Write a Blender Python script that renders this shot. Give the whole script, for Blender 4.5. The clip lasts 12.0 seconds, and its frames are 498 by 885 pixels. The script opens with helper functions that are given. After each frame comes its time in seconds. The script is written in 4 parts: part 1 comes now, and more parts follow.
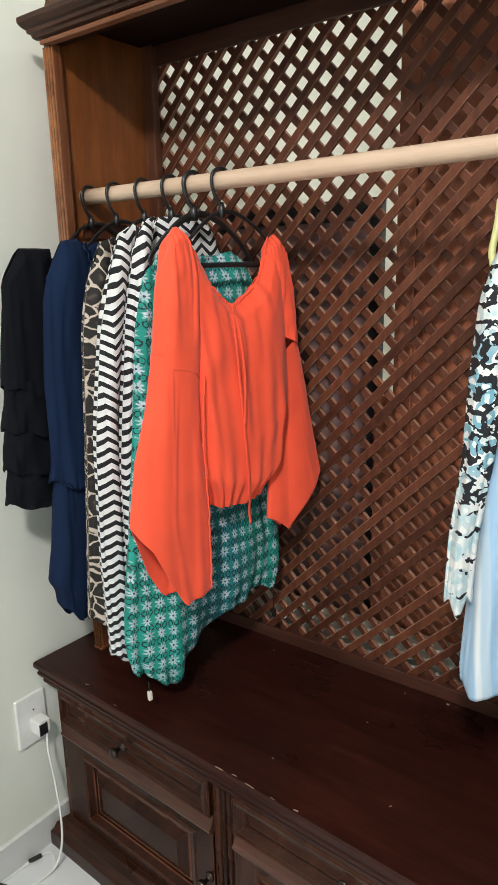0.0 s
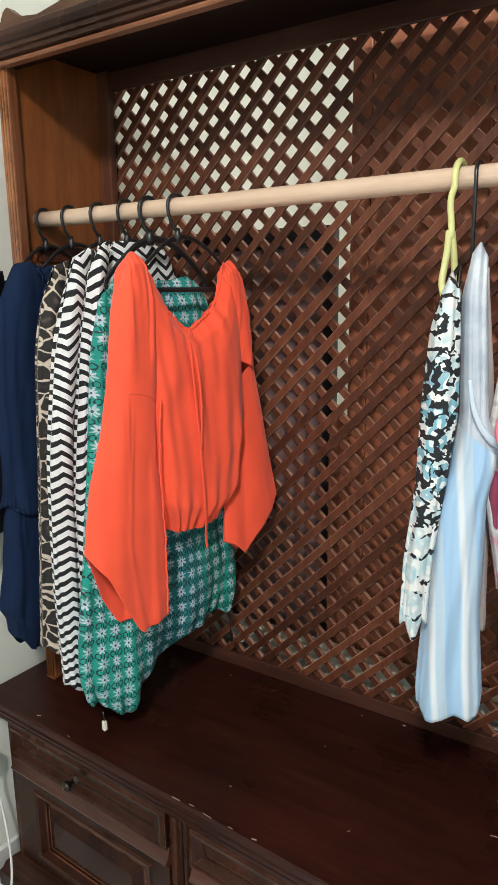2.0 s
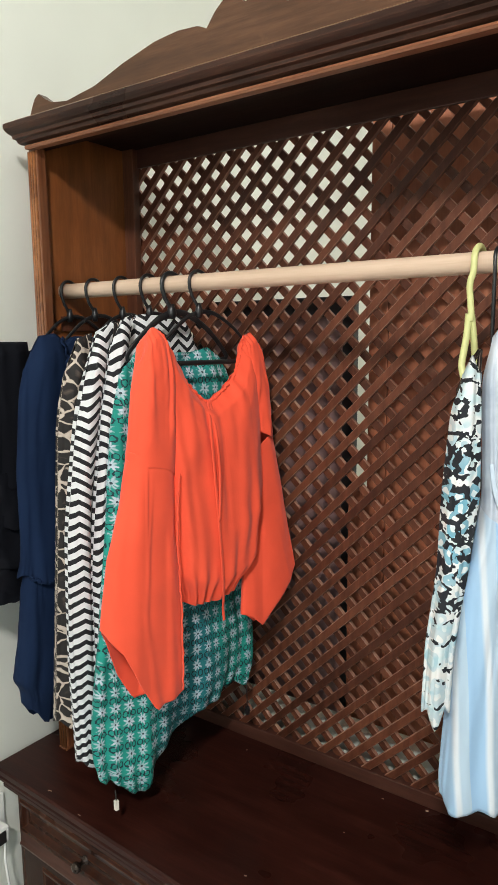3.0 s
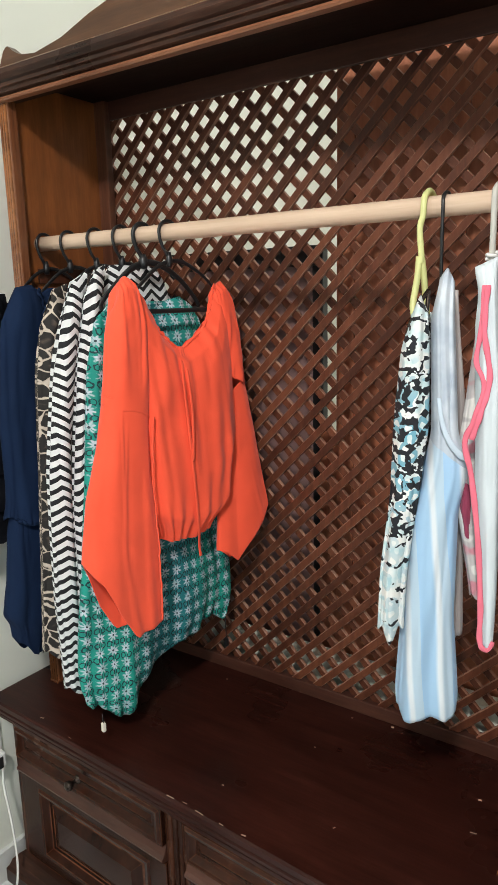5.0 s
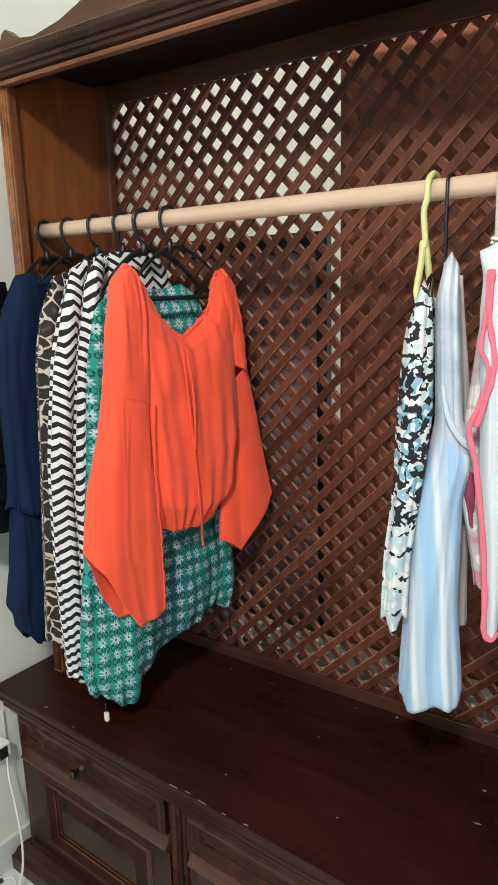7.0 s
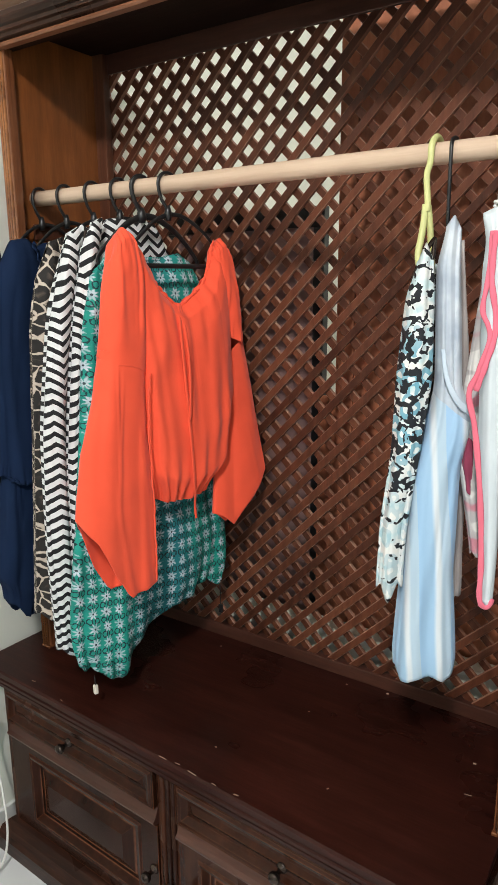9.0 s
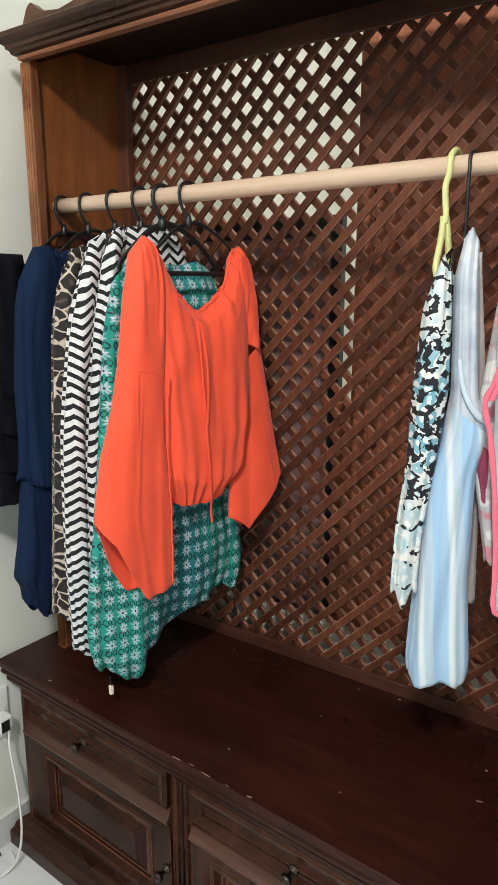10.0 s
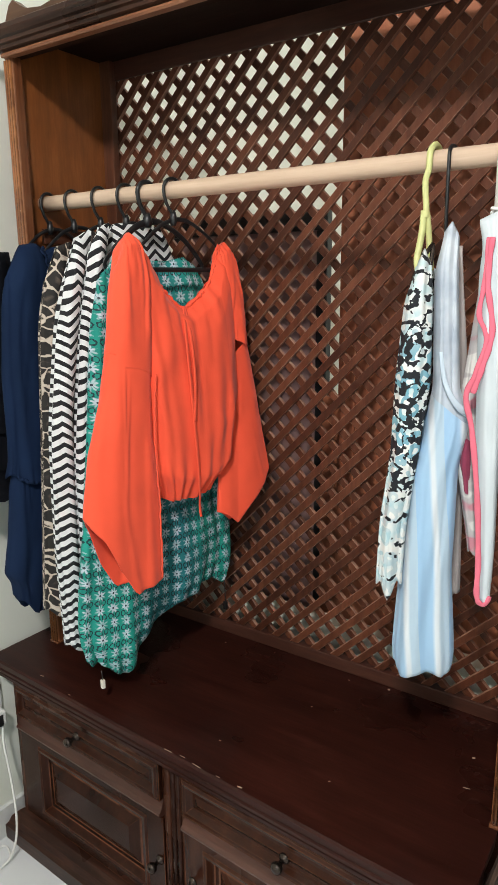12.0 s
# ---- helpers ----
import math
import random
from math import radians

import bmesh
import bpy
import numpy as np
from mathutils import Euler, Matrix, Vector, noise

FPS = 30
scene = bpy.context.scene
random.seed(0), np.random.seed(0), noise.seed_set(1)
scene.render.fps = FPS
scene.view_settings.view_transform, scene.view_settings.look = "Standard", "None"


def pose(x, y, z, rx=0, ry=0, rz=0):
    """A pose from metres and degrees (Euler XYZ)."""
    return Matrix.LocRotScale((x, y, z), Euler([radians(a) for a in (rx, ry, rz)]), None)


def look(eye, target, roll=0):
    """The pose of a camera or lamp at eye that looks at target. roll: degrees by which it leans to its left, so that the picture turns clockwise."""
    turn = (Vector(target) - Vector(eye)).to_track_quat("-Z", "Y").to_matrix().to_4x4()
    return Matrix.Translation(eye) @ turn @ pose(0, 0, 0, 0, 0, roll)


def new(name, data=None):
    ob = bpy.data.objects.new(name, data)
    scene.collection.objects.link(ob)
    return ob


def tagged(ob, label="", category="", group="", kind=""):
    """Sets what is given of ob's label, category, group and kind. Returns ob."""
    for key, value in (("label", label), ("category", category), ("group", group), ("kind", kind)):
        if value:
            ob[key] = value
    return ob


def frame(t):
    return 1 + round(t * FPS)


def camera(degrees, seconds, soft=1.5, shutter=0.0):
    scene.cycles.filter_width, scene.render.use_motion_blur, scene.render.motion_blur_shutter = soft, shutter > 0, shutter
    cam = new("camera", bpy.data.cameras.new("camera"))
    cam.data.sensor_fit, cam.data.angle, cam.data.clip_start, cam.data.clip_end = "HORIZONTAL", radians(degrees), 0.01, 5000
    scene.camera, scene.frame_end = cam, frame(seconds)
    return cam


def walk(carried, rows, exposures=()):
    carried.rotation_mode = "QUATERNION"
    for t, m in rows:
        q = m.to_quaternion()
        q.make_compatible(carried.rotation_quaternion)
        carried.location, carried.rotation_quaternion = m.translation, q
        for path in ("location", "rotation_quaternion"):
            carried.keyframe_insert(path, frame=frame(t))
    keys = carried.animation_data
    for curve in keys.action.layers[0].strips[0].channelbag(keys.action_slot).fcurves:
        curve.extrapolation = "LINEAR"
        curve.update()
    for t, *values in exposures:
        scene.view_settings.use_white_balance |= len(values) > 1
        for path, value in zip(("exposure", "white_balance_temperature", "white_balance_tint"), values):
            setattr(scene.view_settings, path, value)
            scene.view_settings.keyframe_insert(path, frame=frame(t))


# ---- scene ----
cam = camera(39.87, 12.0, soft=1.4)
PATH = [
    (0, pose(1.1967, -0.7534, 1.3570, 75.925, 1.414, 37.047)),
    (0.5, pose(1.1956, -0.7304, 1.3475, 75.476, 1.527, 40.097)),
    (1, pose(1.2020, -0.7267, 1.3395, 75.610, 0.680, 39.527)),
    (1.5, pose(1.1778, -0.7557, 1.3469, 76.933, 0.694, 36.780)),
    (2, pose(1.1946, -0.7555, 1.3630, 77.569, 0.746, 33.324)),
    (2.5, pose(1.2021, -0.7418, 1.3991, 81.182, 0.821, 35.110)),
    (3, pose(1.1887, -0.7436, 1.4077, 81.383, 0.538, 35.012)),
    (5, pose(1.2579, -0.7746, 1.3876, 78.044, 1.388, 34.286)),
    (5.5, pose(1.2649, -0.7727, 1.3866, 77.650, 1.295, 33.274)),
    (6, pose(1.2578, -0.7785, 1.3870, 78.430, 0.066, 36.702)),
    (6.5, pose(1.2626, -0.7762, 1.3892, 78.836, 0.947, 35.827)),
    (7, pose(1.2583, -0.7611, 1.3824, 77.237, 1.621, 34.829)),
    (9, pose(1.2468, -0.7709, 1.3336, 77.056, 0.476, 34.003)),
    (9.5, pose(1.2543, -0.7747, 1.3395, 76.845, 2.089, 34.821)),
    (10, pose(1.2481, -0.7875, 1.3412, 77.348, 0.032, 35.119)),
    (10.5, pose(1.2476, -0.7823, 1.3368, 76.937, 0.799, 34.110)),
    (11, pose(1.2534, -0.7881, 1.3358, 76.035, 0.027, 33.973)),
    (11.5, pose(1.2716, -0.7833, 1.3401, 76.843, 0.101, 31.538)),
    (12, pose(1.2650, -0.7868, 1.3426, 76.917, 0.592, 34.579)),
]
walk(cam, PATH, exposures=[(0, 0.0), (12, 0.0)])

# ---------- light: daylight through the window behind, one ceiling lamp, an added fill at the back ---
world = bpy.data.worlds.new("sky")
scene.world = world
world.use_nodes = True
wn = world.node_tree
sky = wn.nodes.new("ShaderNodeTexSky")
sky.sky_type, sky.sun_disc, sky.sun_elevation, sky.sun_rotation = "NISHITA", False, radians(50), radians(200)
wn.links.new(sky.outputs[0], wn.nodes["Background"].inputs[0])
wn.nodes["Background"].inputs[1].default_value = 0.1


def area(name, m, sx, sy, power, colour):
    data = bpy.data.lights.new(name, "AREA")
    data.shape, data.size, data.size_y, data.energy, data.color = "RECTANGLE", sx, sy, power, colour
    ob = new(name, data)
    ob.matrix_world = m
    return ob


area("window_daylight", look((2.2, -3.12, 1.6), (1.3, 0, 1.35)), 1.5, 1.2, 14, (0.76, 0.90, 1.0))
area("ceiling_light_glow", look((1.45, -1.65, 2.62), (0.7, -0.2, 0.9)), 0.20, 0.20, 46, (1.0, 0.965, 0.94))
# added fill, brightens the wall seen through the trellis
area("back_ceiling_light_glow", look((0.9, 1.25, 2.60), (0.9, 1.25, 0)), 0.45, 0.45, 7.5, (1.0, 0.97, 0.90))


# ---------- materials ----------
class Nodes:
    def __init__(self, name):
        self.m = bpy.data.materials.new(name)
        self.m.use_nodes = True
        self.t = self.m.node_tree
        self.b = self.t.nodes["Principled BSDF"]

    def n(self, kind, **props):
        node = self.t.nodes.new(kind)
        for k, v in props.items():
            if k == "op":
                node.operation = v
            elif k == "bands":
                node.wave_type = v
            elif k == "feature":
                node.feature = v
            elif k == "blend":
                node.blend_type = v
        return node

    def put(self, sock, v):
        if hasattr(v, "is_output"):
            self.t.links.new(v, sock)
        else:
            sock.default_value = v

    def math(self, op, a, b=0.0, c=0.0):
        node = self.n("ShaderNodeMath", op=op)
        for s, v in zip(node.inputs, (a, b, c)):
            self.put(s, v)
        return node.outputs[0]

    def coords(self, which="Object"):
        return self.n("ShaderNodeTexCoord").outputs[which]

    def mapped(self, src, scale=(1, 1, 1), rot=(0, 0, 0), loc=None):
        node = self.n("ShaderNodeMapping")
        self.put(node.inputs[0], src)
        node.inputs["Scale"].default_value = scale
        node.inputs["Rotation"].default_value = rot
        if loc is not None:
            self.put(node.inputs["Location"], loc)
        return node.outputs[0]

    def noise(self, src, scale, detail=4.0, rough=0.55):
        node = self.n("ShaderNodeTexNoise")
        self.put(node.inputs["Vector"], src)
        node.inputs["Scale"].default_value, node.inputs["Detail"].default_value = scale, detail
        node.inputs["Roughness"].default_value = rough
        return node.outputs["Fac"]

    def ramp(self, fac, stops):
        node = self.n("ShaderNodeValToRGB")
        self.put(node.inputs[0], fac)
        els = node.color_ramp.elements
        while len(els) < len(stops):
            els.new(0.5)
        for e, (p, c) in zip(els, stops):
            e.position, e.color = p, (*c, 1) if len(c) == 3 else c
        return node.outputs[0]

    def mix(self, fac, a, b):
        node = self.n("ShaderNodeMix")
        node.data_type = "RGBA"
        self.put(node.inputs[0], fac)
        self.put(node.inputs[6], a if hasattr(a, "is_output") else (*a, 1))
        self.put(node.inputs[7], b if hasattr(b, "is_output") else (*b, 1))
        return node.outputs[2]

    def bump(self, height, strength, dist):
        node = self.n("ShaderNodeBump")
        self.put(node.inputs["Height"], height)
        node.inputs["Strength"].default_value, node.inputs["Distance"].default_value = strength, dist
        self.t.links.new(node.outputs[0], self.b.inputs["Normal"])

    def done(self, colour, rough, metal=0.0, sheen=0.0, coat=0.0):
        self.put(self.b.inputs["Base Color"], colour if hasattr(colour, "is_output") else (*colour, 1))
        self.put(self.b.inputs["Roughness"], rough)
        self.b.inputs["Metallic"].default_value = metal
        self.b.inputs["Sheen Weight"].default_value = sheen
        self.b.inputs["Coat Weight"].default_value = coat
        self.b.inputs["Coat Roughness"].default_value = 0.25
        return self.m


def wood(name, dark, mid, light, rough=0.4, stretch=(14, 14, 1.2), vary=0.35, coat=0.08, wear=0.0, gloss=0.4, rubbed=None):
    """Varnished timber: long grain, blotches, fine pores, each board a little different."""
    k = Nodes(name)
    rnd = k.n("ShaderNodeObjectInfo").outputs["Random"]
    off = k.n("ShaderNodeCombineXYZ")
    for i in range(3):
        k.put(off.inputs[i], k.math("MULTIPLY", rnd, 7.3 + 3 * i))
    p = k.mapped(k.coords(), stretch, loc=off.outputs[0])
    grain = k.noise(p, 6.0, 6.0, 0.62)
    fine = k.noise(p, 30.0, 3.0)
    blotch = k.noise(k.coords(), 5.0, 3.0)
    f = k.math("ADD", k.math("MULTIPLY", grain, 0.55), k.math("MULTIPLY", blotch, 0.3))
    f = k.math("ADD", f, k.math("MULTIPLY", fine, 0.15))
    f = k.math("ADD", f, k.math("MULTIPLY", k.math("SUBTRACT", rnd, 0.5), vary))
    col = k.ramp(f, [(0.30, dark), (0.52, mid), (0.74, light)])
    if wear:
        w = k.ramp(k.noise(k.coords(), 38.0, 5.0, 0.7), [(0.66, (0, 0, 0)), (0.72, (1, 1, 1))])
        col = k.mix(k.math("MULTIPLY", w, wear), col, light)
    if rubbed:
        soft_n = k.n("ShaderNodeBevel")
        soft_n.samples = 4
        soft_n.inputs["Radius"].default_value = 0.0035
        dot = k.n("ShaderNodeVectorMath", op="DOT_PRODUCT")
        k.put(dot.inputs[0], soft_n.outputs[0])
        k.put(dot.inputs[1], k.n("ShaderNodeNewGeometry").outputs["True Normal"])
        e = k.ramp(k.math("SUBTRACT", 1.0, dot.outputs["Value"]), [(0.02, (0, 0, 0)), (0.16, (1, 1, 1))])
        patchy = k.ramp(k.noise(k.coords(), 14.0, 4.0, 0.65), [(0.34, (0, 0, 0)), (0.52, (1, 1, 1))])
        col = k.mix(k.math("MULTIPLY", k.math("MULTIPLY", e, patchy), 0.8), col, rubbed)
    r = k.math("ADD", rough, k.math("MULTIPLY", k.math("SUBTRACT", blotch, 0.5), 0.3))
    k.bump(k.math("ADD", fine, grain), 0.25, 0.0006)
    k.b.inputs["Specular IOR Level"].default_value = gloss
    return k.done(col, r, coat=coat)


def paint(name, colour, rough=0.75):
    k = Nodes(name)
    a, b = k.noise(k.coords(), 1.7, 3.0), k.noise(k.coords(), 160.0, 3.0)
    lo, hi = [c * 0.93 for c in colour], [min(1, c * 1.04) for c in colour]
    k.bump(b, 0.2, 0.0006)
    return k.done(k.ramp(a, [(0.35, lo), (0.65, hi)]), rough)


def cloth(name, colour, rough=0.85, sheen=0.1, weave=900.0, vary=0.1):
    k = Nodes(name)
    a = k.noise(k.coords(), 9.0, 3.0)
    b = k.noise(k.coords(), weave, 2.0)
    lo, hi = [c * (1 - vary) for c in colour], [min(1, c * (1 + vary)) for c in colour]
    k.bump(b, 0.25, 0.0004)
    k.b.inputs["Specular IOR Level"].default_value = 0.15
    return k.done(k.ramp(a, [(0.35, lo), (0.65, hi)]), rough, sheen=sheen)


def plain(name, colour, rough, metal=0.0):
    k = Nodes(name)
    a = k.noise(k.coords(), 60.0, 4.0)
    lo, hi = [c * 0.96 for c in colour], [min(1, c * 1.03) for c in colour]
    return k.done(k.ramp(a, [(0.3, lo), (0.7, hi)]), rough, metal)


def uv_parts(k):
    sep = k.n("ShaderNodeSeparateXYZ")
    k.put(sep.inputs[0], k.coords("UV"))
    return sep.outputs[0], sep.outputs[1]


def chevron_cloth():
    k = Nodes("chevron cloth")
    u, v = uv_parts(k)
    wob = k.math("MULTIPLY", k.math("SUBTRACT", k.noise(k.coords("UV"), 9.0, 2.0), 0.5), 0.012)
    tri = k.math("PINGPONG", k.math("ADD", u, wob), 0.023)
    s = k.math("FRACT", k.math("DIVIDE", k.math("ADD", v, k.math("MULTIPLY", tri, 0.75)), 0.0188))
    fac = k.math("GREATER_THAN", s, 0.46)
    k.bump(k.noise(k.coords(), 700.0, 2.0), 0.2, 0.0004)
    return k.done(k.mix(fac, (0.006, 0.006, 0.008), (0.68, 0.69, 0.69)), 0.85)


def leopard_cloth():
    k = Nodes("leopard cloth")
    p = k.coords("UV")
    warp = k.n("ShaderNodeVectorMath", op="ADD")
    k.put(warp.inputs[0], k.mapped(p, (1.35, 1, 1)))
    nz = k.n("ShaderNodeTexNoise")
    k.put(nz.inputs["Vector"], p)
    nz.inputs["Scale"].default_value = 30.0
    sc = k.n("ShaderNodeVectorMath", op="SCALE")
    k.put(sc.inputs[0], nz.outputs["Color"])
    sc.inputs["Scale"].default_value = 0.016
    k.put(warp.inputs[1], sc.outputs[0])
    vo = k.n("ShaderNodeTexVoronoi", feature="DISTANCE_TO_EDGE")
    k.put(vo.inputs["Vector"], warp.outputs[0])
    vo.inputs["Scale"].default_value = 36.0
    ragged = k.math("ADD", vo.outputs["Distance"], k.math("MULTIPLY", k.math("SUBTRACT", k.noise(p, 110.0, 3.0), 0.5), 0.13))
    col = k.ramp(ragged, [(0.0, (0.52, 0.45, 0.38)), (0.046, (0.44, 0.36, 0.29)), (0.064, (0.010, 0.008, 0.007)),
                          (0.30, (0.013, 0.010, 0.009)), (0.42, (0.075, 0.054, 0.042))])
    k.bump(k.noise(k.coords(), 700.0, 2.0), 0.2, 0.0004)
    return k.done(col, 0.8)


def flower_cloth():
    """Green ground, rows of pale star flowers with small dark loops between."""
    k = Nodes("green flower cloth")
    u, v = uv_parts(k)
    u = k.math("ADD", u, k.math("MULTIPLY", k.noise(k.coords("UV"), 14.0, 2.0), 0.024))
    v = k.math("ADD", v, k.math("MULTIPLY", k.noise(k.coords("UV"), 11.0, 2.0), 0.012))
    pu, pv = 0.0238, 0.0300
    fu = k.math("SUBTRACT", k.math("FRACT", k.math("DIVIDE", u, pu)), 0.5)
    fv = k.math("SUBTRACT", k.math("FRACT", k.math("DIVIDE", v, pv)), 0.5)
    r = k.math("SQRT", k.math("ADD", k.math("MULTIPLY", fu, fu), k.math("MULTIPLY", fv, fv)))
    th = k.math("ARCTAN2", fv, fu)
    worn = k.math("MULTIPLY", k.math("SUBTRACT", k.noise(k.coords("UV"), 190.0, 3.0), 0.5), 0.62)
    pet = k.math("SUBTRACT", k.math("ADD", 0.33, worn), k.math("MULTIPLY", k.math("COSINE", k.math("MULTIPLY", th, 8.0)), 0.10))
    flower = k.ramp(k.math("SUBTRACT", pet, r), [(0.0, (0, 0, 0)), (0.14, (1, 1, 1))])
    eye = k.math("LESS_THAN", r, 0.07)
    fv2 = k.math("SUBTRACT", k.math("FRACT", k.math("ADD", k.math("DIVIDE", v, pv), 0.5)), 0.5)
    fu2 = k.math("SUBTRACT", k.math("FRACT", k.math("DIVIDE", u, pu / 2)), 0.5)
    ring = k.math("SQRT", k.math("ADD", k.math("MULTIPLY", k.math("MULTIPLY", fu2, 0.5), k.math("MULTIPLY", fu2, 0.5)), k.math("MULTIPLY", fv2, fv2)))
    loop = k.math("COMPARE", k.math("ADD", ring, k.math("MULTIPLY", worn, 0.35)), 0.17, 0.038)
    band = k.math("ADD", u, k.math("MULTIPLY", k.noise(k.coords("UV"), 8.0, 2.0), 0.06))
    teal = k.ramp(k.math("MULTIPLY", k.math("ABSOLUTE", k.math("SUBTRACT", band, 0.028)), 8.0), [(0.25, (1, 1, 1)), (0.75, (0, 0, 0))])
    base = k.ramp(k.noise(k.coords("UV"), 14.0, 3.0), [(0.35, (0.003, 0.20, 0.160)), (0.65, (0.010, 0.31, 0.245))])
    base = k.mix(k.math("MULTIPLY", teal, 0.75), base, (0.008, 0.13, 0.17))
    col = k.mix(loop, base, (0.004, 0.030, 0.036))
    bloom = k.ramp(k.noise(k.coords("UV"), 60.0, 3.0), [(0.35, (0.30, 0.44, 0.46)), (0.62, (0.58, 0.62, 0.70))])
    col = k.mix(k.math("MULTIPLY", flower, 0.9), col, bloom)
    col = k.mix(eye, col, (0.03, 0.05, 0.06))
    k.bump(k.noise(k.coords(), 500.0, 2.0), 0.25, 0.0005)
    return k.done(col, 0.8)


def animal_cloth():
    """Pale patches with broken black outlines; turquoise rings half way down, nearly plain at the cuff."""
    k = Nodes("black white turquoise print cloth")
    p = k.coords("UV")
    _, v = uv_parts(k)
    nz = k.n("ShaderNodeTexNoise")
    k.put(nz.inputs["Vector"], p)
    nz.inputs["Scale"].default_value = 45.0
    sc = k.n("ShaderNodeVectorMath", op="SCALE")
    k.put(sc.inputs[0], nz.outputs["Color"])
    sc.inputs["Scale"].default_value = 0.020
    warp = k.n("ShaderNodeVectorMath", op="ADD")
    k.put(warp.inputs[0], k.mapped(p, (1.25, 0.85, 1)))
    k.put(warp.inputs[1], sc.outputs[0])
    edge = k.n("ShaderNodeTexVoronoi", feature="DISTANCE_TO_EDGE")
    cell = k.n("ShaderNodeTexVoronoi")
    for vo in (edge, cell):
        k.put(vo.inputs["Vector"], warp.outputs[0])
        vo.inputs["Scale"].default_value = 45.0
    mid = k.ramp(k.math("MULTIPLY", k.math("ABSOLUTE", k.math("ADD", v, 0.22)), 6.0), [(0.40, (1, 1, 1)), (0.85, (0, 0, 0))])
    low = k.ramp(k.math("MULTIPLY", v, -1.0), [(0.33, (0, 0, 0)), (0.37, (1, 1, 1))])
    broken = k.noise(p, 74.0, 2.0)
    need = k.math("ADD", k.math("SUBTRACT", 0.505, k.math("MULTIPLY", mid, 0.05)), k.math("MULTIPLY", low, 0.09))
    width = k.math("ADD", 0.13, k.math("MULTIPLY", mid, 0.05))
    black = k.math("MULTIPLY", k.math("LESS_THAN", edge.outputs["Distance"], width), k.math("GREATER_THAN", broken, need))
    ring = k.math("COMPARE", cell.outputs["Distance"], 0.36, 0.13)
    tint = k.math("MULTIPLY", ring, k.math("ADD", k.math("MULTIPLY", mid, 0.75), k.math("MULTIPLY", low, 0.30)))
    pale = k.ramp(k.noise(p, 38.0, 2.0), [(0.38, (0.52, 0.66, 0.68)), (0.50, (0.70, 0.73, 0.72)), (0.7, (0.80, 0.78, 0.74))])
    pale = k.mix(tint, pale, (0.03, 0.30, 0.43))
    return k.done(k.mix(black, pale, (0.008, 0.010, 0.014)), 0.8)


def patch_cloth():
    k = Nodes("grey white and rose patched cotton")
    p = k.coords("UV")
    a = k.noise(k.mapped(p, (0.7, 1, 1)), 34.0, 1.0)
    col = k.ramp(a, [(0.40, (0.55, 0.22, 0.26)), (0.46, (0.46, 0.42, 0.42)), (0.56, (0.50, 0.47, 0.46)), (0.60, (0.70, 0.68, 0.64))])
    k.bump(k.noise(k.coords(), 600.0, 2.0), 0.2, 0.0004)
    return k.done(col, 0.8, sheen=0.1)


def stripe_cloth():
    k = Nodes("pale blue and white striped cloth")
    u, v = uv_parts(k)
    s = k.math("FRACT", k.math("DIVIDE", k.math("ADD", k.math("ADD", u, k.math("MULTIPLY", v, 0.07)), k.math("MULTIPLY", k.noise(k.coords("UV"), 3.0, 2.0), 0.02)), 0.043))
    col = k.ramp(s, [(0.0, (0.33, 0.52, 0.73)), (0.46, (0.36, 0.55, 0.74)), (0.56, (0.68, 0.73, 0.77)), (0.66, (0.68, 0.73, 0.77)), (0.74, (0.45, 0.58, 0.69))])
    k.bump(k.noise(k.coords(), 600.0, 2.0), 0.2, 0.0004)
    upper = k.math("GREATER_THAN", k.math("ADD", v, k.math("MULTIPLY", u, 0.8)), -0.22)
    col = k.mix(upper, col, k.ramp(k.noise(k.coords("UV"), 20.0, 3.0), [(0.35, (0.40, 0.46, 0.54)), (0.65, (0.60, 0.65, 0.70))]))
    return k.done(col, 0.7, sheen=0.1)


M_DARK = wood("dark mahogany varnish", (0.011, 0.0042, 0.0026), (0.028, 0.0098, 0.0055), (0.070, 0.025, 0.013), 0.30, wear=0.45, coat=0.0, gloss=0.12)
M_TOP = wood("dark red-brown counter varnish", (0.012, 0.0034, 0.0024), (0.029, 0.0074, 0.0050), (0.056, 0.0150, 0.0100), 0.30, stretch=(1.0, 10, 10), vary=0.0, coat=0.0, gloss=0.18, wear=0.2)
M_DOOR = wood("brown mahogany door varnish", (0.015, 0.0042, 0.0020), (0.036, 0.0105, 0.0046), (0.072, 0.0235, 0.0105), 0.24, stretch=(5, 5, 0.8), vary=0.2, coat=0.0, wear=0.2, gloss=0.18, rubbed=(0.17, 0.066, 0.034))
M_DARKH = wood("dark mahogany boards along the cabinet", (0.010, 0.0042, 0.0028), (0.027, 0.0102, 0.0062), (0.078, 0.031, 0.018), 0.30, stretch=(1.2, 14, 14), vary=0.1, coat=0.0, wear=0.6, gloss=0.22, rubbed=(0.14, 0.062, 0.038))
# here the rubbed edge tint paints highlight lines along the ridges
M_ENDGREY = wood("dull grey-brown end moulding", (0.018, 0.012, 0.009), (0.040, 0.028, 0.021), (0.085, 0.062, 0.048), 0.3, stretch=(14, 1.2, 14), vary=0.1, coat=0.1, wear=0.5, gloss=0.5, rubbed=(0.20, 0.15, 0.115))
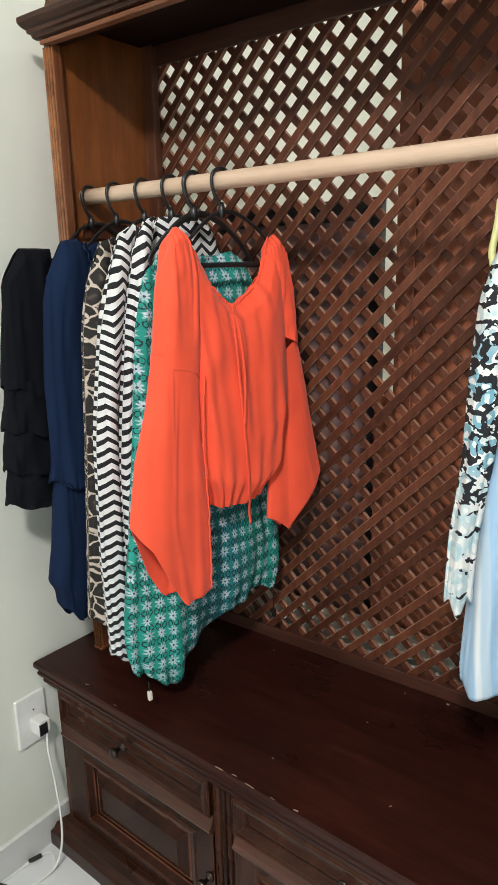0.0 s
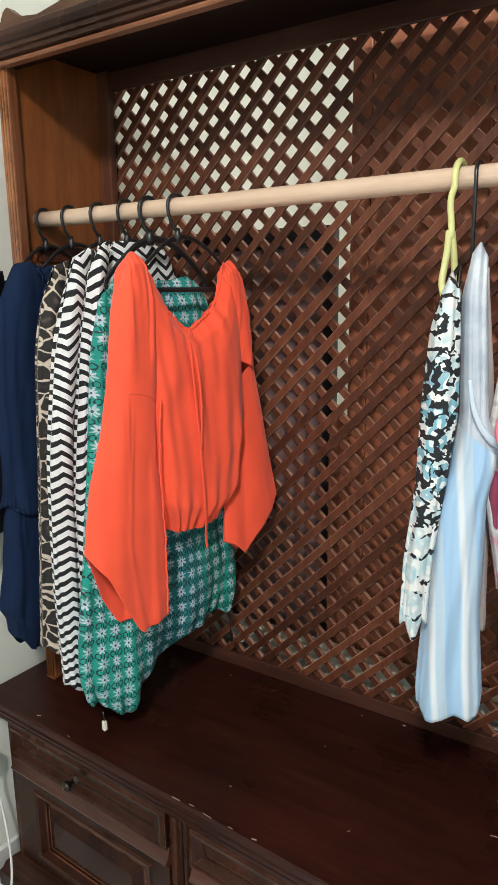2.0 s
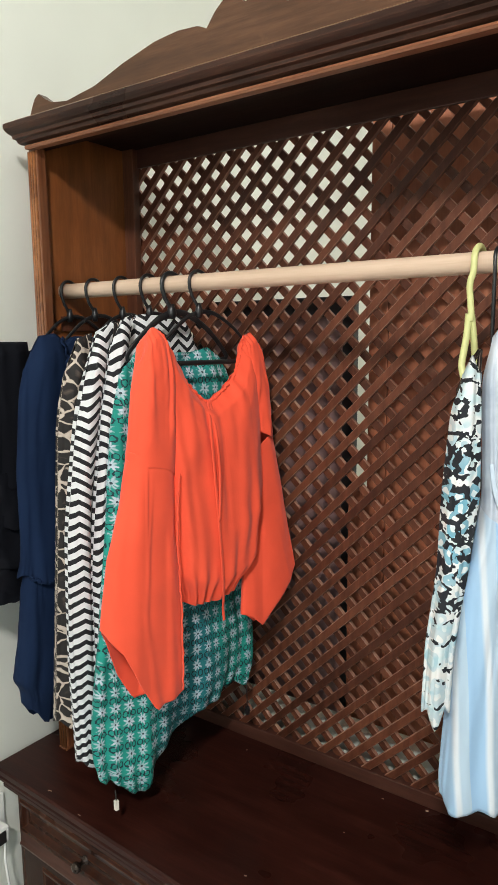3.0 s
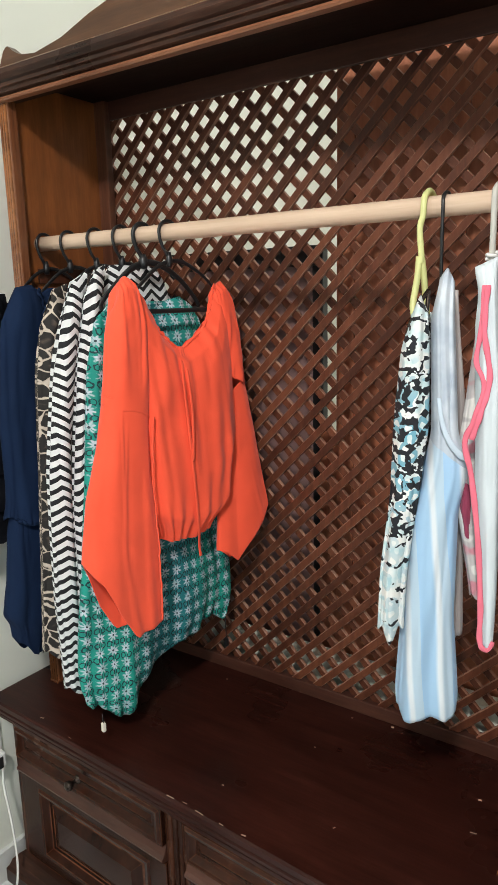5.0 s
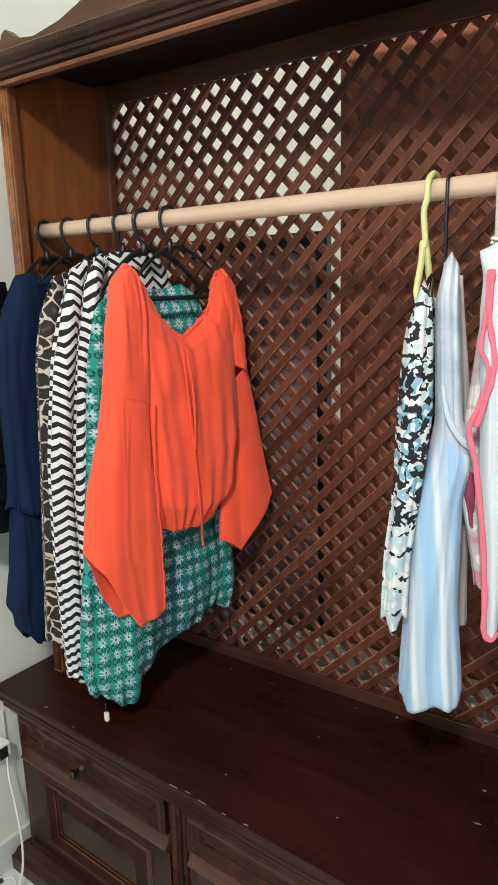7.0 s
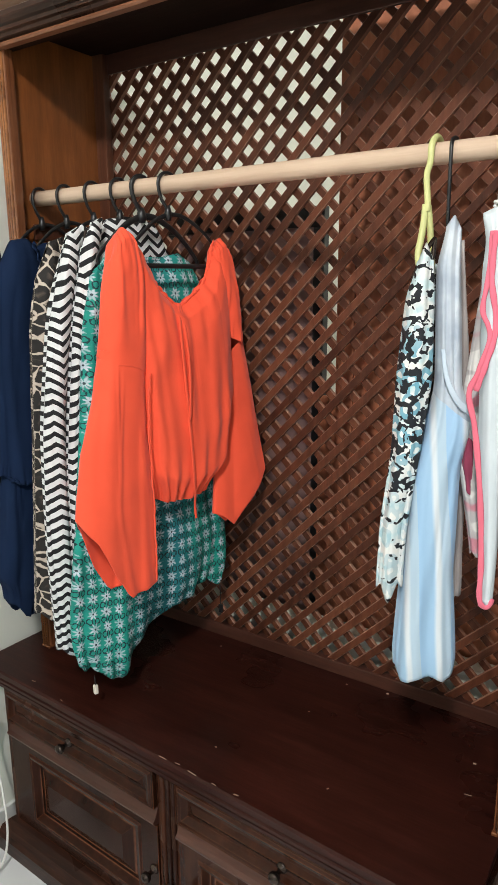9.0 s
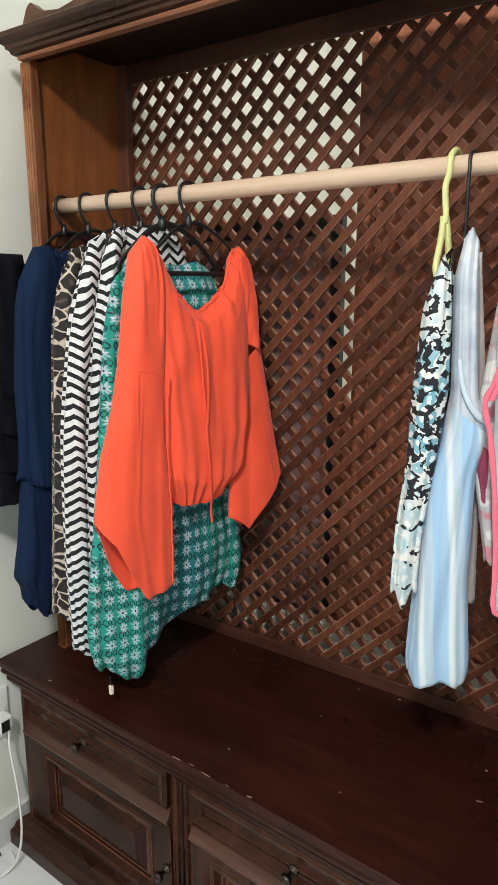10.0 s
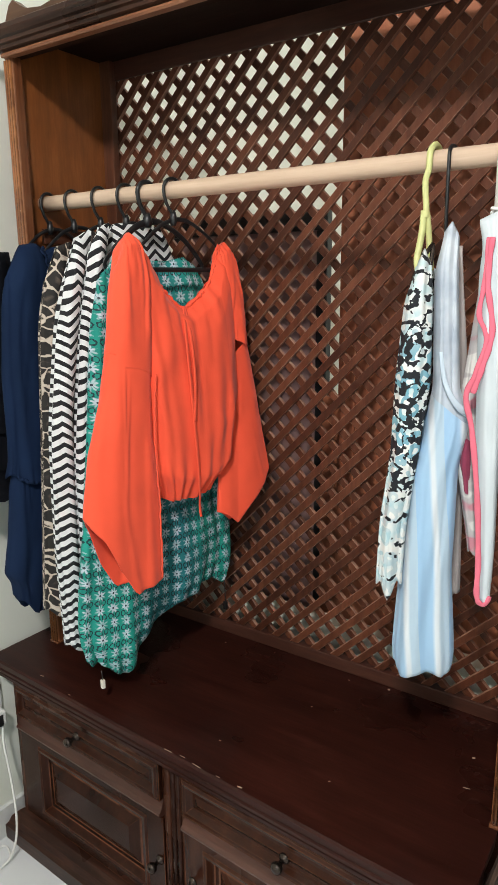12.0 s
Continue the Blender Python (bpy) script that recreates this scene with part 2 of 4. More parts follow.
# mahogany boards again, with the shade under the cornice in the colour
M_SOFFIT_SHADE = wood("dull soffit boards darkened for shade", (0.008, 0.0036, 0.0024), (0.017, 0.0070, 0.0045), (0.036, 0.015, 0.009), 0.6, stretch=(1.2, 14, 14), vary=0.1, coat=0.0, gloss=0.08)
M_CREST = wood("brown crest board", (0.038, 0.0165, 0.0080), (0.076, 0.034, 0.0165), (0.130, 0.062, 0.032), 0.36, stretch=(1.2, 14, 14), vary=0.1, coat=0.05, wear=0.3, gloss=0.25)
M_PIL = wood("glossy red-brown pilaster varnish", (0.060, 0.019, 0.008), (0.135, 0.045, 0.018), (0.26, 0.096, 0.040), 0.22, stretch=(30, 30, 1.2), vary=0.2, coat=0.5, wear=0.7, rubbed=(0.34, 0.135, 0.050))
# brighter orange than the other timber: lamp light is put into the colour
M_SIDE_LIT = wood("orange-brown side boards", (0.10, 0.031, 0.009), (0.205, 0.064, 0.017), (0.32, 0.110, 0.032), 0.36, stretch=(8, 8, 1.0), vary=0.1)
M_SIDEGLOSS = wood("glossy orange-brown side boards", (0.10, 0.031, 0.009), (0.23, 0.074, 0.019), (0.42, 0.150, 0.042), 0.2, stretch=(26, 26, 0.8), vary=0.1, coat=0.6, wear=0.5)
M_MID = wood("red-brown mahogany", (0.036, 0.0115, 0.006), (0.088, 0.029, 0.014), (0.165, 0.060, 0.028), 0.38, vary=0.2)
M_RAIL = wood("dark red-brown rail", (0.032, 0.0110, 0.0068), (0.066, 0.0235, 0.0145), (0.110, 0.042, 0.027), 0.4, stretch=(1.2, 14, 14), vary=0.1, wear=0.2)
M_SLAT = wood("red-brown trellis slat", (0.045, 0.0132, 0.0062), (0.090, 0.0275, 0.0130), (0.160, 0.052, 0.0250), 0.5, vary=0.28, coat=0.0, gloss=0.25)
# pale tone paints the lamp light caught on the slat edges
M_SLATEDGE_LIT = wood("pale slat edge with caught light", (0.14, 0.060, 0.036), (0.26, 0.125, 0.080), (0.40, 0.22, 0.15), 0.45, vary=0.3, coat=0.0, gloss=0.3)
M_EDGE = wood("worn orange moulding edge", (0.12, 0.042, 0.02), (0.22, 0.085, 0.042), (0.32, 0.14, 0.075), 0.4, stretch=(1.2, 14, 14))
# colour raised to stand in for light that doesn't reach the board
M_BOARD_LIT = wood("brown back board with light in its colour", (0.24, 0.076, 0.036), (0.37, 0.127, 0.062), (0.49, 0.185, 0.096), 0.5, vary=0.1)
M_MAUVE = paint("mauve grey lacquer", (0.30, 0.185, 0.175), 0.3)
M_ROD = wood("pale raw dowel", (0.50, 0.35, 0.245), (0.60, 0.44, 0.32), (0.68, 0.52, 0.40), 0.6, stretch=(1.0, 20, 20), vary=0.0, coat=0.0)
M_WALL = paint("cream white wall paint", (0.80, 0.82, 0.735))
M_CEIL = paint("white ceiling paint", (0.80, 0.79, 0.75))
M_FLOOR = paint("pale glazed floor tile", (0.74, 0.76, 0.77), 0.25)
M_SKIRT = paint("pale skirting tile", (0.70, 0.71, 0.70), 0.3)
M_BLACKPLASTIC = plain("black plastic", (0.012, 0.012, 0.013), 0.35)
M_WHITEPLASTIC = plain("white plastic", (0.80, 0.80, 0.77), 0.35)
M_CLEAR = plain("milky grey plastic", (0.52, 0.51, 0.46), 0.3)
M_YELLOW = plain("yellow-green plastic", (0.62, 0.63, 0.27), 0.4)
M_STEEL = plain("dark bronze metal", (0.065, 0.050, 0.042), 0.22, 0.9)
M_GOLD = wood("rubbed golden edge", (0.16, 0.085, 0.035), (0.30, 0.17, 0.07), (0.42, 0.27, 0.13), 0.45, stretch=(1.2, 14, 14))
M_CHIP = plain("bare chipped wood", (0.42, 0.30, 0.21), 0.7)
M_TAG = plain("pale tag metal", (0.75, 0.70, 0.60), 0.4)
M_ORANGE = cloth("orange crepe", (0.90, 0.098, 0.045), 0.75, 0.15, vary=0.05)
M_NAVY = cloth("navy blue cloth", (0.006, 0.016, 0.046), 0.9, 0.0)
M_BLACK = cloth("black cloth", (0.0035, 0.004, 0.0065), 0.9, 0.0)
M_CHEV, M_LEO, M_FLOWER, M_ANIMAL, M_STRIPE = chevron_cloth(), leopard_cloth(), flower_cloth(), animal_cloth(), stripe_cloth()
M_WHITECLOTH = cloth("white cotton", (0.62, 0.68, 0.71), 0.8, 0.1, vary=0.04)
M_BANDBLUE = cloth("pale blue-grey cotton band", (0.56, 0.65, 0.74), 0.8, 0.1, vary=0.08)
M_PINK = cloth("pink binding", (0.78, 0.17, 0.24), 0.8, 0.1)
M_WINE = cloth("wine red eyelet cotton", (0.26, 0.045, 0.085), 0.8, 0.1, vary=0.3)
M_BLUSH = patch_cloth()
M_GREYSATIN = cloth("grey-beige satin lining", (0.42, 0.38, 0.36), 0.4, 0.3)


# ---------- mesh helpers ----------
def mesh_object(name, verts, faces, material, parent=None, label="", smooth=False, uvs=None):
    me = bpy.data.meshes.new(name)
    me.from_pydata([tuple(v) for v in verts], [], faces)
    if uvs is not None:
        layer = me.uv_layers.new(name="UVMap")
        loops = np.empty(len(me.loops), dtype=np.int32)
        me.loops.foreach_get("vertex_index", loops)
        layer.data.foreach_set("uv", np.asarray(uvs, dtype=np.float32)[loops].ravel())
    me.materials.append(material)
    if smooth:
        me.polygons.foreach_set("use_smooth", [True] * len(me.polygons))
    me.update()
    ob = new(name, me)
    ob.parent = parent
    if label:
        tagged(ob, label)
    return ob


def part(name, bm, material, parent=None, label="", smooth=False):
    me = bpy.data.meshes.new(name)
    bmesh.ops.recalc_face_normals(bm, faces=bm.faces)
    bm.to_mesh(me)
    bm.free()
    me.materials.append(material)
    if smooth:
        me.polygons.foreach_set("use_smooth", [True] * len(me.polygons))
    ob = new(name, me)
    ob.parent = parent
    if label:
        tagged(ob, label)
    return ob


def box(bm, x0, x1, y0, y1, z0, z1, bevel=0.0):
    r = bmesh.ops.create_cube(bm, size=1.0, matrix=Matrix.Translation(((x0 + x1) / 2, (y0 + y1) / 2, (z0 + z1) / 2)) @ Matrix.Diagonal((x1 - x0, y1 - y0, z1 - z0, 1)))
    if bevel:
        edges = {e for v in r["verts"] for e in v.link_edges}
        bmesh.ops.bevel(bm, geom=list(edges), offset=bevel, segments=2, affect="EDGES", profile=0.5)


def block(name, b, material, parent=None, label="", bevel=0.0):
    bm = bmesh.new()
    box(bm, *b, bevel=bevel)
    return part(name, bm, material, parent, label)


def sweep(path, radius, n=10, flat=1.0):
    """Verts and faces of a round bar along a path; flat squeezes it across x."""
    path = [Vector(p) for p in path]
    verts, faces = [], []
    prev = None
    for i, p in enumerate(path):
        d = (path[min(i + 1, len(path) - 1)] - path[max(i - 1, 0)]).normalized()
        side = prev - d * prev.dot(d) if prev is not None else (Vector((1, 0, 0)) if abs(d.x) < 0.9 else Vector((0, 1, 0)))
        side = (side - d * side.dot(d)).normalized()
        up = d.cross(side)
        prev = side
        r = radius[i] if isinstance(radius, (list, tuple)) else radius
        for k in range(n):
            a = 2 * math.pi * k / n
            verts.append(p + side * (r * flat * math.cos(a)) + up * (r * math.sin(a)))
    for i in range(len(path) - 1):
        for k in range(n):
            a, b = i * n + k, i * n + (k + 1) % n
            faces.append((a, b, b + n, a + n))
    faces.append(tuple(range(n))[::-1])
    faces.append(tuple(range((len(path) - 1) * n, len(path) * n)))
    return verts, faces


def bar(name, path, radius, material, parent=None, label="", n=10, flat=1.0):
    v, f = sweep(path, radius, n, flat)
    return mesh_object(name, v, f, material, parent, label, smooth=True)


def curve(points, steps=8):
    """A smooth line through the points."""
    pts = [Vector(p) for p in points]
    out = []
    for i in range(len(pts) - 1):
        p0, p1, p2, p3 = pts[max(i - 1, 0)], pts[i], pts[i + 1], pts[min(i + 2, len(pts) - 1)]
        for s in range(steps):
            t = s / steps
            out.append(0.5 * ((2 * p1) + (p2 - p0) * t + (2 * p0 - 5 * p1 + 4 * p2 - p3) * t * t + (3 * p1 - p0 - 3 * p2 + p3) * t ** 3))
    return out + [pts[-1]]


def moulding(name, profile, x0, x1, material, parent, label="", miter0=0.0, miter1=0.0, base=None):
    """A run along x of a profile in (y, z); the miters lean the ends outwards where the profile is proud."""
    back = max(p[0] for p in profile) if base is None else base
    verts = [(x0 - miter0 * max(back - y, 0), y, z) for y, z in profile] + [(x1 + miter1 * max(back - y, 0), y, z) for y, z in profile]
    n = len(profile)
    faces = [(i, (i + 1) % n, n + (i + 1) % n, n + i) for i in range(n)] + [tuple(range(n))[::-1], tuple(range(n, 2 * n))]
    ob = mesh_object(name, verts, faces, material, parent, label)
    return ob


def lathe(name, profile, m, material, parent=None, label="", n=16):
    """Turned round local z: profile of (radius, z)."""
    verts, faces = [], []
    for r, z in profile:
        for k in range(n):
            a = 2 * math.pi * k / n
            verts.append(m @ Vector((r * math.cos(a), r * math.sin(a), z)))
    for i in range(len(profile) - 1):
        for k in range(n):
            a, b = i * n + k, i * n + (k + 1) % n
            faces.append((a, b, b + n, a + n))
    faces.append(tuple(range(n))[::-1])
    faces.append(tuple(range((len(profile) - 1) * n, len(profile) * n)))
    return mesh_object(name, verts, faces, material, parent, label, smooth=True)


def empty(name, at, label, category, group="", turn=0.0):
    ob = new(name)
    ob.empty_display_size = 0.05
    ob.matrix_world = pose(*at, 0, 0, turn)
    return tagged(ob, label, category, group)


# ---------- the room ----------
FZ = 0.08  # floor level


def slab(name, b, material):
    return tagged(block(name, b, material), kind="structure")


slab("floor", (-0.12, 3.2, -3.3, 2.1, FZ - 0.1, FZ), M_FLOOR)
slab("wall_west", (-0.12, 0.0, -3.3, 2.1, FZ, 2.75), M_WALL)
slab("wall_north", (0.0, 3.2, 2.0, 2.1, FZ, 2.75), M_WALL)
slab("wall_east", (3.2, 3.32, -3.3, 2.1, FZ, 2.75), M_WALL)
bm = bmesh.new()
for b in ((0.0, 1.4, -3.3, -3.18, FZ, 2.75), (3.0, 3.2, -3.3, -3.18, FZ, 2.75), (1.4, 3.0, -3.3, -3.18, FZ, 0.95), (1.4, 3.0, -3.3, -3.18, 2.25, 2.75)):
    box(bm, *b)
tagged(part("wall_south", bm, M_WALL), kind="structure")
slab("ceiling", (-0.12, 3.32, -3.3, 2.1, 2.75, 2.85), M_CEIL)
slab("baseboard", (0.0, 0.010, -3.18, 2.0, FZ, FZ + 0.075), M_SKIRT)

# ---------- the hutch cabinet ----------
CT = 0.549          # counter top
FZ = 0.08           # floor level
XL, XR = 0.035, 1.06  # base body
PF = 0.129          # front of the upper part
LY = 0.388          # front of the trellis
hutch = empty("hutch_cabinet", (0.57, 0.2, 0.0), "tall dark mahogany hutch cabinet with trellis back and carved crest", "cabinet")


def hp(ob):
    ob.matrix_parent_inverse = hutch.matrix_world.inverted()
    return ob


def hblock(name, b, material, label="", bevel=0.0015):
    return hp(block(name, b, material, hutch, label, bevel))


hblock("base_body", (XL, XR, 0.062, 0.44, 0.14, CT - 0.0635), M_DARK)
# counter with a moulded front edge, returned at both ends
prof = [(0.44, CT), (0.004, CT), (0.0, CT - 0.0032), (0.0, CT - 0.0128), (0.004, CT - 0.0152), (0.009, CT - 0.0192), (0.009, CT - 0.0240), (0.006, CT - 0.0264), (0.006, CT - 0.0320), (0.014, CT - 0.0368), (0.020, CT - 0.0432), (0.016, CT - 0.0464), (0.016, CT - 0.0528), (0.026, CT - 0.0568), (0.028, CT - 0.0640), (0.44, CT - 0.0640)]
hp(moulding("counter", prof, 0.026, 1.062, M_TOP, hutch, "dark red-brown varnished counter with scratches", 0.5, 0.7, 0.028))
for fx, fy, ln, wd, ang in ((0.175, 0.020, 0.010, 0.0016, 20), (0.274, 0.010, 0.008, 0.001, 0), (0.412, 0.343, 0.004, 0.002, 30), (0.548, 0.0045, 0.020, 0.0014, 2), (0.578, 0.008, 0.012, 0.001, 5), (0.615, 0.005, 0.022, 0.0012, -3),
                            (0.700, 0.008, 0.010, 0.0022, 10), (0.66, 0.006, 0.010, 0.001, 0), (0.605, 0.078, 0.005, 0.0018, 10), (0.794, 0.374, 0.006, 0.004, 20), (0.713, 0.360, 0.004, 0.0016, 0), (0.994, 0.275, 0.006, 0.003, 10), (1.004, 0.205, 0.013, 0.0011, 12), (0.692, 0.247, 0.004, 0.0012, 15), (0.797, 0.090, 0.005, 0.0014, 60)):
    fleck = block("chip", (-ln * 0.42, ln * 0.42, -wd * 0.5, wd * 0.5, 0.0, 0.0006), M_CHIP, hutch, "pale chip in the varnish")
    hp(fleck)
    fleck.matrix_basis = pose(fx, fy, CT, 0, 0, ang)
end_prof = [(1.0835, CT - 0.085), (1.0835, CT - 0.010), (1.088, CT - 0.007), (1.093, CT - 0.008), (1.095, CT - 0.015), (1.099, CT - 0.018), (1.104, CT - 0.017), (1.107, CT - 0.024), (1.106, CT - 0.034), (1.111, CT - 0.040), (1.113, CT - 0.050), (1.110, CT - 0.060), (1.110, CT - 0.085)]
k = len(end_prof)
verts = [(x, y, z) for y in (0.002, 0.44) for x, z in end_prof]
faces = [(i, (i + 1) % k, k + (i + 1) % k, k + i) for i in range(k)] + [tuple(range(k))[::-1], tuple(range(k, 2 * k))]
hp(mesh_object("counter_end", verts, faces, M_ENDGREY, hutch, "dark moulded counter end with highlights painted on the ridges"))
# plinth
prof = [(0.44, FZ), (-0.004, FZ), (-0.004, FZ + 0.034), (0.004, FZ + 0.040), (0.010, FZ + 0.052), (0.026, FZ + 0.060), (0.044, FZ + 0.064), (0.44, FZ + 0.064)]
hp(moulding("plinth", prof, 0.036, 1.066, M_DARKH, hutch, "", 0.5, 0.5, 0.044))
# stiles of the front
for x0, x1 in ((XL, 0.052), (0.500, 0.552), (1.035, XR)):
    hblock("stile", (x0, x1, 0.038, 0.066, FZ + 0.06, CT - 0.063), M_DARK)
for x in (0.514, 0.527, 0.540):
    hp(bar("reed", [(x, 0.037, FZ + 0.064), (x, 0.037, CT - 0.065)], 0.0055, M_DARK, hutch, n=8))


def raised(name, x0, x1, z0, z1, y, step, material, parent, frame_w, depth=0.010):
    """A framed front: outer frame, a moulded step, and a raised field."""
    bm = bmesh.new()
    rings = [(None, 0.012), (None, 0.0), (0.0, 0.0), (0.004, -0.004), (0.010, -0.003), (0.016, depth * 0.6), (0.020, depth), (0.026, depth), (0.026 + step, 0.001)]
    loops = []
    left, right, low, high = frame_w
    for inset, dy in rings:
        l, r, b, t = (0, 0, 0, 0) if inset is None else (left + inset, right + inset, low + inset, high + inset)
        loops.append([bm.verts.new(p) for p in ((x0 + l, y + dy, z0 + b), (x1 - r, y + dy, z0 + b), (x1 - r, y + dy, z1 - t), (x0 + l, y + dy, z1 - t))])
    for a, b in zip(loops, loops[1:]):
        for i in range(4):
            bm.faces.new((a[i], a[(i + 1) % 4], b[(i + 1) % 4], b[i]))
    bm.faces.new(loops[-1])
    bm.faces.new(loops[0][::-1])
    return hp(part(name, bm, material, parent))


def knob(x, z, y, parent):
    m = pose(x, y, z, 90, 0, 0)
    k = lathe("knob", [(0.0095, -0.002), (0.0098, 0.001), (0.0075, 0.004), (0.0040, 0.006), (0.0036, 0.013), (0.0060, 0.016), (0.0095, 0.020), (0.0104, 0.0245), (0.0088, 0.029), (0.0045, 0.0315), (0.0005, 0.032)], m, M_STEEL, parent, "dark bronze knob")
    return k


for x0, x1 in ((0.053, 0.499), (0.553, 1.034)):
    d = raised("drawer", x0, x1, 0.403, CT - 0.066, 0.027, 0.010, M_DOOR, hutch, (0.005, 0.005, 0.004, 0.004), 0.006)
    knob(0.262 if x0 < 0.3 else 0.778, 0.438, 0.030, d)
    lip = [(0.066, 0.364), (0.042, 0.364), (0.034, 0.366), (0.025, 0.371), (0.024, 0.376), (0.030, 0.381), (0.034, 0.390), (0.038, 0.401), (0.066, 0.401)]
    hp(moulding("rail", lip, x0, x1, M_RAIL, hutch, "worn red-brown moulded rail"))
    door = raised("door", x0, x1, FZ + 0.068, 0.361, 0.034, 0.030, M_DOOR, hutch, (0.062, 0.044, 0.026, 0.016) if x0 < 0.3 else (0.044, 0.062, 0.026, 0.016), 0.014)
    knob(x1 - 0.012 if x0 < 0.3 else x0 + 0.018, 0.262, 0.034, door)

# the front of the base stands a little askew to the trellis
for ob in [o for c in hutch.children for o in (c, *c.children)]:
    for v in ob.data.vertices:
        x, y = ob.matrix_basis.translation.x + v.co.x, ob.matrix_basis.translation.y + v.co.y
        v.co.y -= 0.045 * (x - 0.20) * min(1.0, max(0.0, (0.36 - y) / 0.3))

# upper part: sides, pilasters, rails
hblock("side_panel", (0.064, 0.084, PF + 0.02, 0.42, CT, 1.806), M_SIDE_LIT, "orange-brown varnished side board, lamp light in its colour")
hblock("side_panel", (1.070, 1.088, PF + 0.02, 0.405, CT, 1.806), M_SIDEGLOSS, "glossy orange-brown outer side board")
for x0, x1, s0 in ((0.076, 0.100, 1), (1.061, 1.088, -1)):
    hblock("pilaster", (x0, x1, PF, PF + 0.022, CT, 1.762), M_PIL, bevel=0.003)
    for i in range(3):
        x = (x0 + 0.004 + 0.0070 * i) if s0 > 0 else (x1 - 0.005 - 0.0075 * i)
        hp(bar("bead", [(x, PF - 0.001, CT + 0.005), (x, PF - 0.001, 1.755)], 0.0034, M_PIL, hutch, n=8))
    hblock("foot_block", (x0 - 0.001, x1 + 0.001, PF - 0.005, PF + 0.023, CT, CT + 0.006), M_PIL)
hblock("back_post", (0.0845, 0.114, 0.366, LY - 0.003, CT, 1.806), M_MID)
hblock("crosspiece", (0.0845, 0.092, PF + 0.05, 0.365, 1.425, 1.455), M_MID)
hblock("bottom_rail", (0.0845, 1.070, LY - 0.005, LY + 0.024, CT, 0.577), M_RAIL)
hblock("top_rail", (0.1145, 1.0695, LY - 0.009, LY - 0.003, 1.768, 1.806), M_RAIL, "plain brown rail over the trellis")
hblock("soffit", (0.064, 1.088, PF + 0.008, 0.42, 1.8065, 1.820), M_SOFFIT_SHADE)
hblock("front_rail", (0.0845, 1.0695, PF + 0.008, PF + 0.030, 1.762, 1.806), M_SOFFIT_SHADE)
prof = [(0.128, 1.7665), (0.118, 1.7665), (0.112, 1.769), (0.110, 1.774), (0.104, 1.776), (0.103, 1.781), (0.097, 1.784), (0.092, 1.789), (0.090, 1.792), (0.090, 1.800), (0.095, 1.803), (0.128, 1.803)]
hp(moulding("cornice", prof, 0.074, 1.094, M_DARKH, hutch, "moulded dark cornice with worn edges", 0.55, 0.55, 0.120))
hp(moulding("cornice_edge", [(0.135, 1.7585), (0.1175, 1.7575), (0.1150, 1.7605), (0.1170, 1.7645), (0.135, 1.7645)], 0.084, 1.084, M_EDGE, hutch, "worn orange lower edge"))

hp(moulding("cornice_bead", [(0.117, 1.8035), (0.1035, 1.8035), (0.1015, 1.8055), (0.1045, 1.8080), (0.117, 1.8085)], 0.080, 1.088, M_GOLD, hutch, "rubbed golden bead under the crest", 0.5, 0.5))


def crest_height(x):
    x = x if x < 0.584 else 1.168 - x
    xs = [0.098, 0.106, 0.118, 0.128, 0.145, 0.164, 0.202, 0.272, 0.341, 0.411, 0.458, 0.498, 0.515, 0.519, 0.530, 0.545, 0.560, 0.572, 0.584]
    zs = [1.803, 1.822, 1.842, 1.846, 1.834, 1.825, 1.820, 1.830, 1.851, 1.867, 1.871, 1.868, 1.860, 1.867, 1.880, 1.891, 1.894, 1.890, 1.876]
    return float(np.interp(x, xs, zs))


n = 160
xs = np.linspace(0.098, 1.07, n)
verts = [(x, y, z) for y in (0.118, 0.136) for x in xs for z in (1.800, crest_height(x))]
faces = []
for i in range(n - 1):
    a, b = 2 * i, 2 * n + 2 * i
    faces += [(a, a + 2, a + 3, a + 1), (b, b + 1, b + 3, b + 2), (a + 1, a + 3, b + 3, b + 1), (a, b, b + 2, a + 2)]
faces += [(0, 1, 2 * n + 1, 2 * n), (2 * n - 2, 4 * n - 2, 4 * n - 1, 2 * n - 1)]
hp(mesh_object("crest", verts, faces, M_CREST, hutch, "scrolled wooden crest board"))

# trellis: two layers of crossing slats
trellis = new("trellis")
trellis.parent = hutch
hp(trellis)
PX = 0.0493
X0, X1, Z0, Z1, ZR = 0.092, 1.074, 0.572, 1.790, 1.754


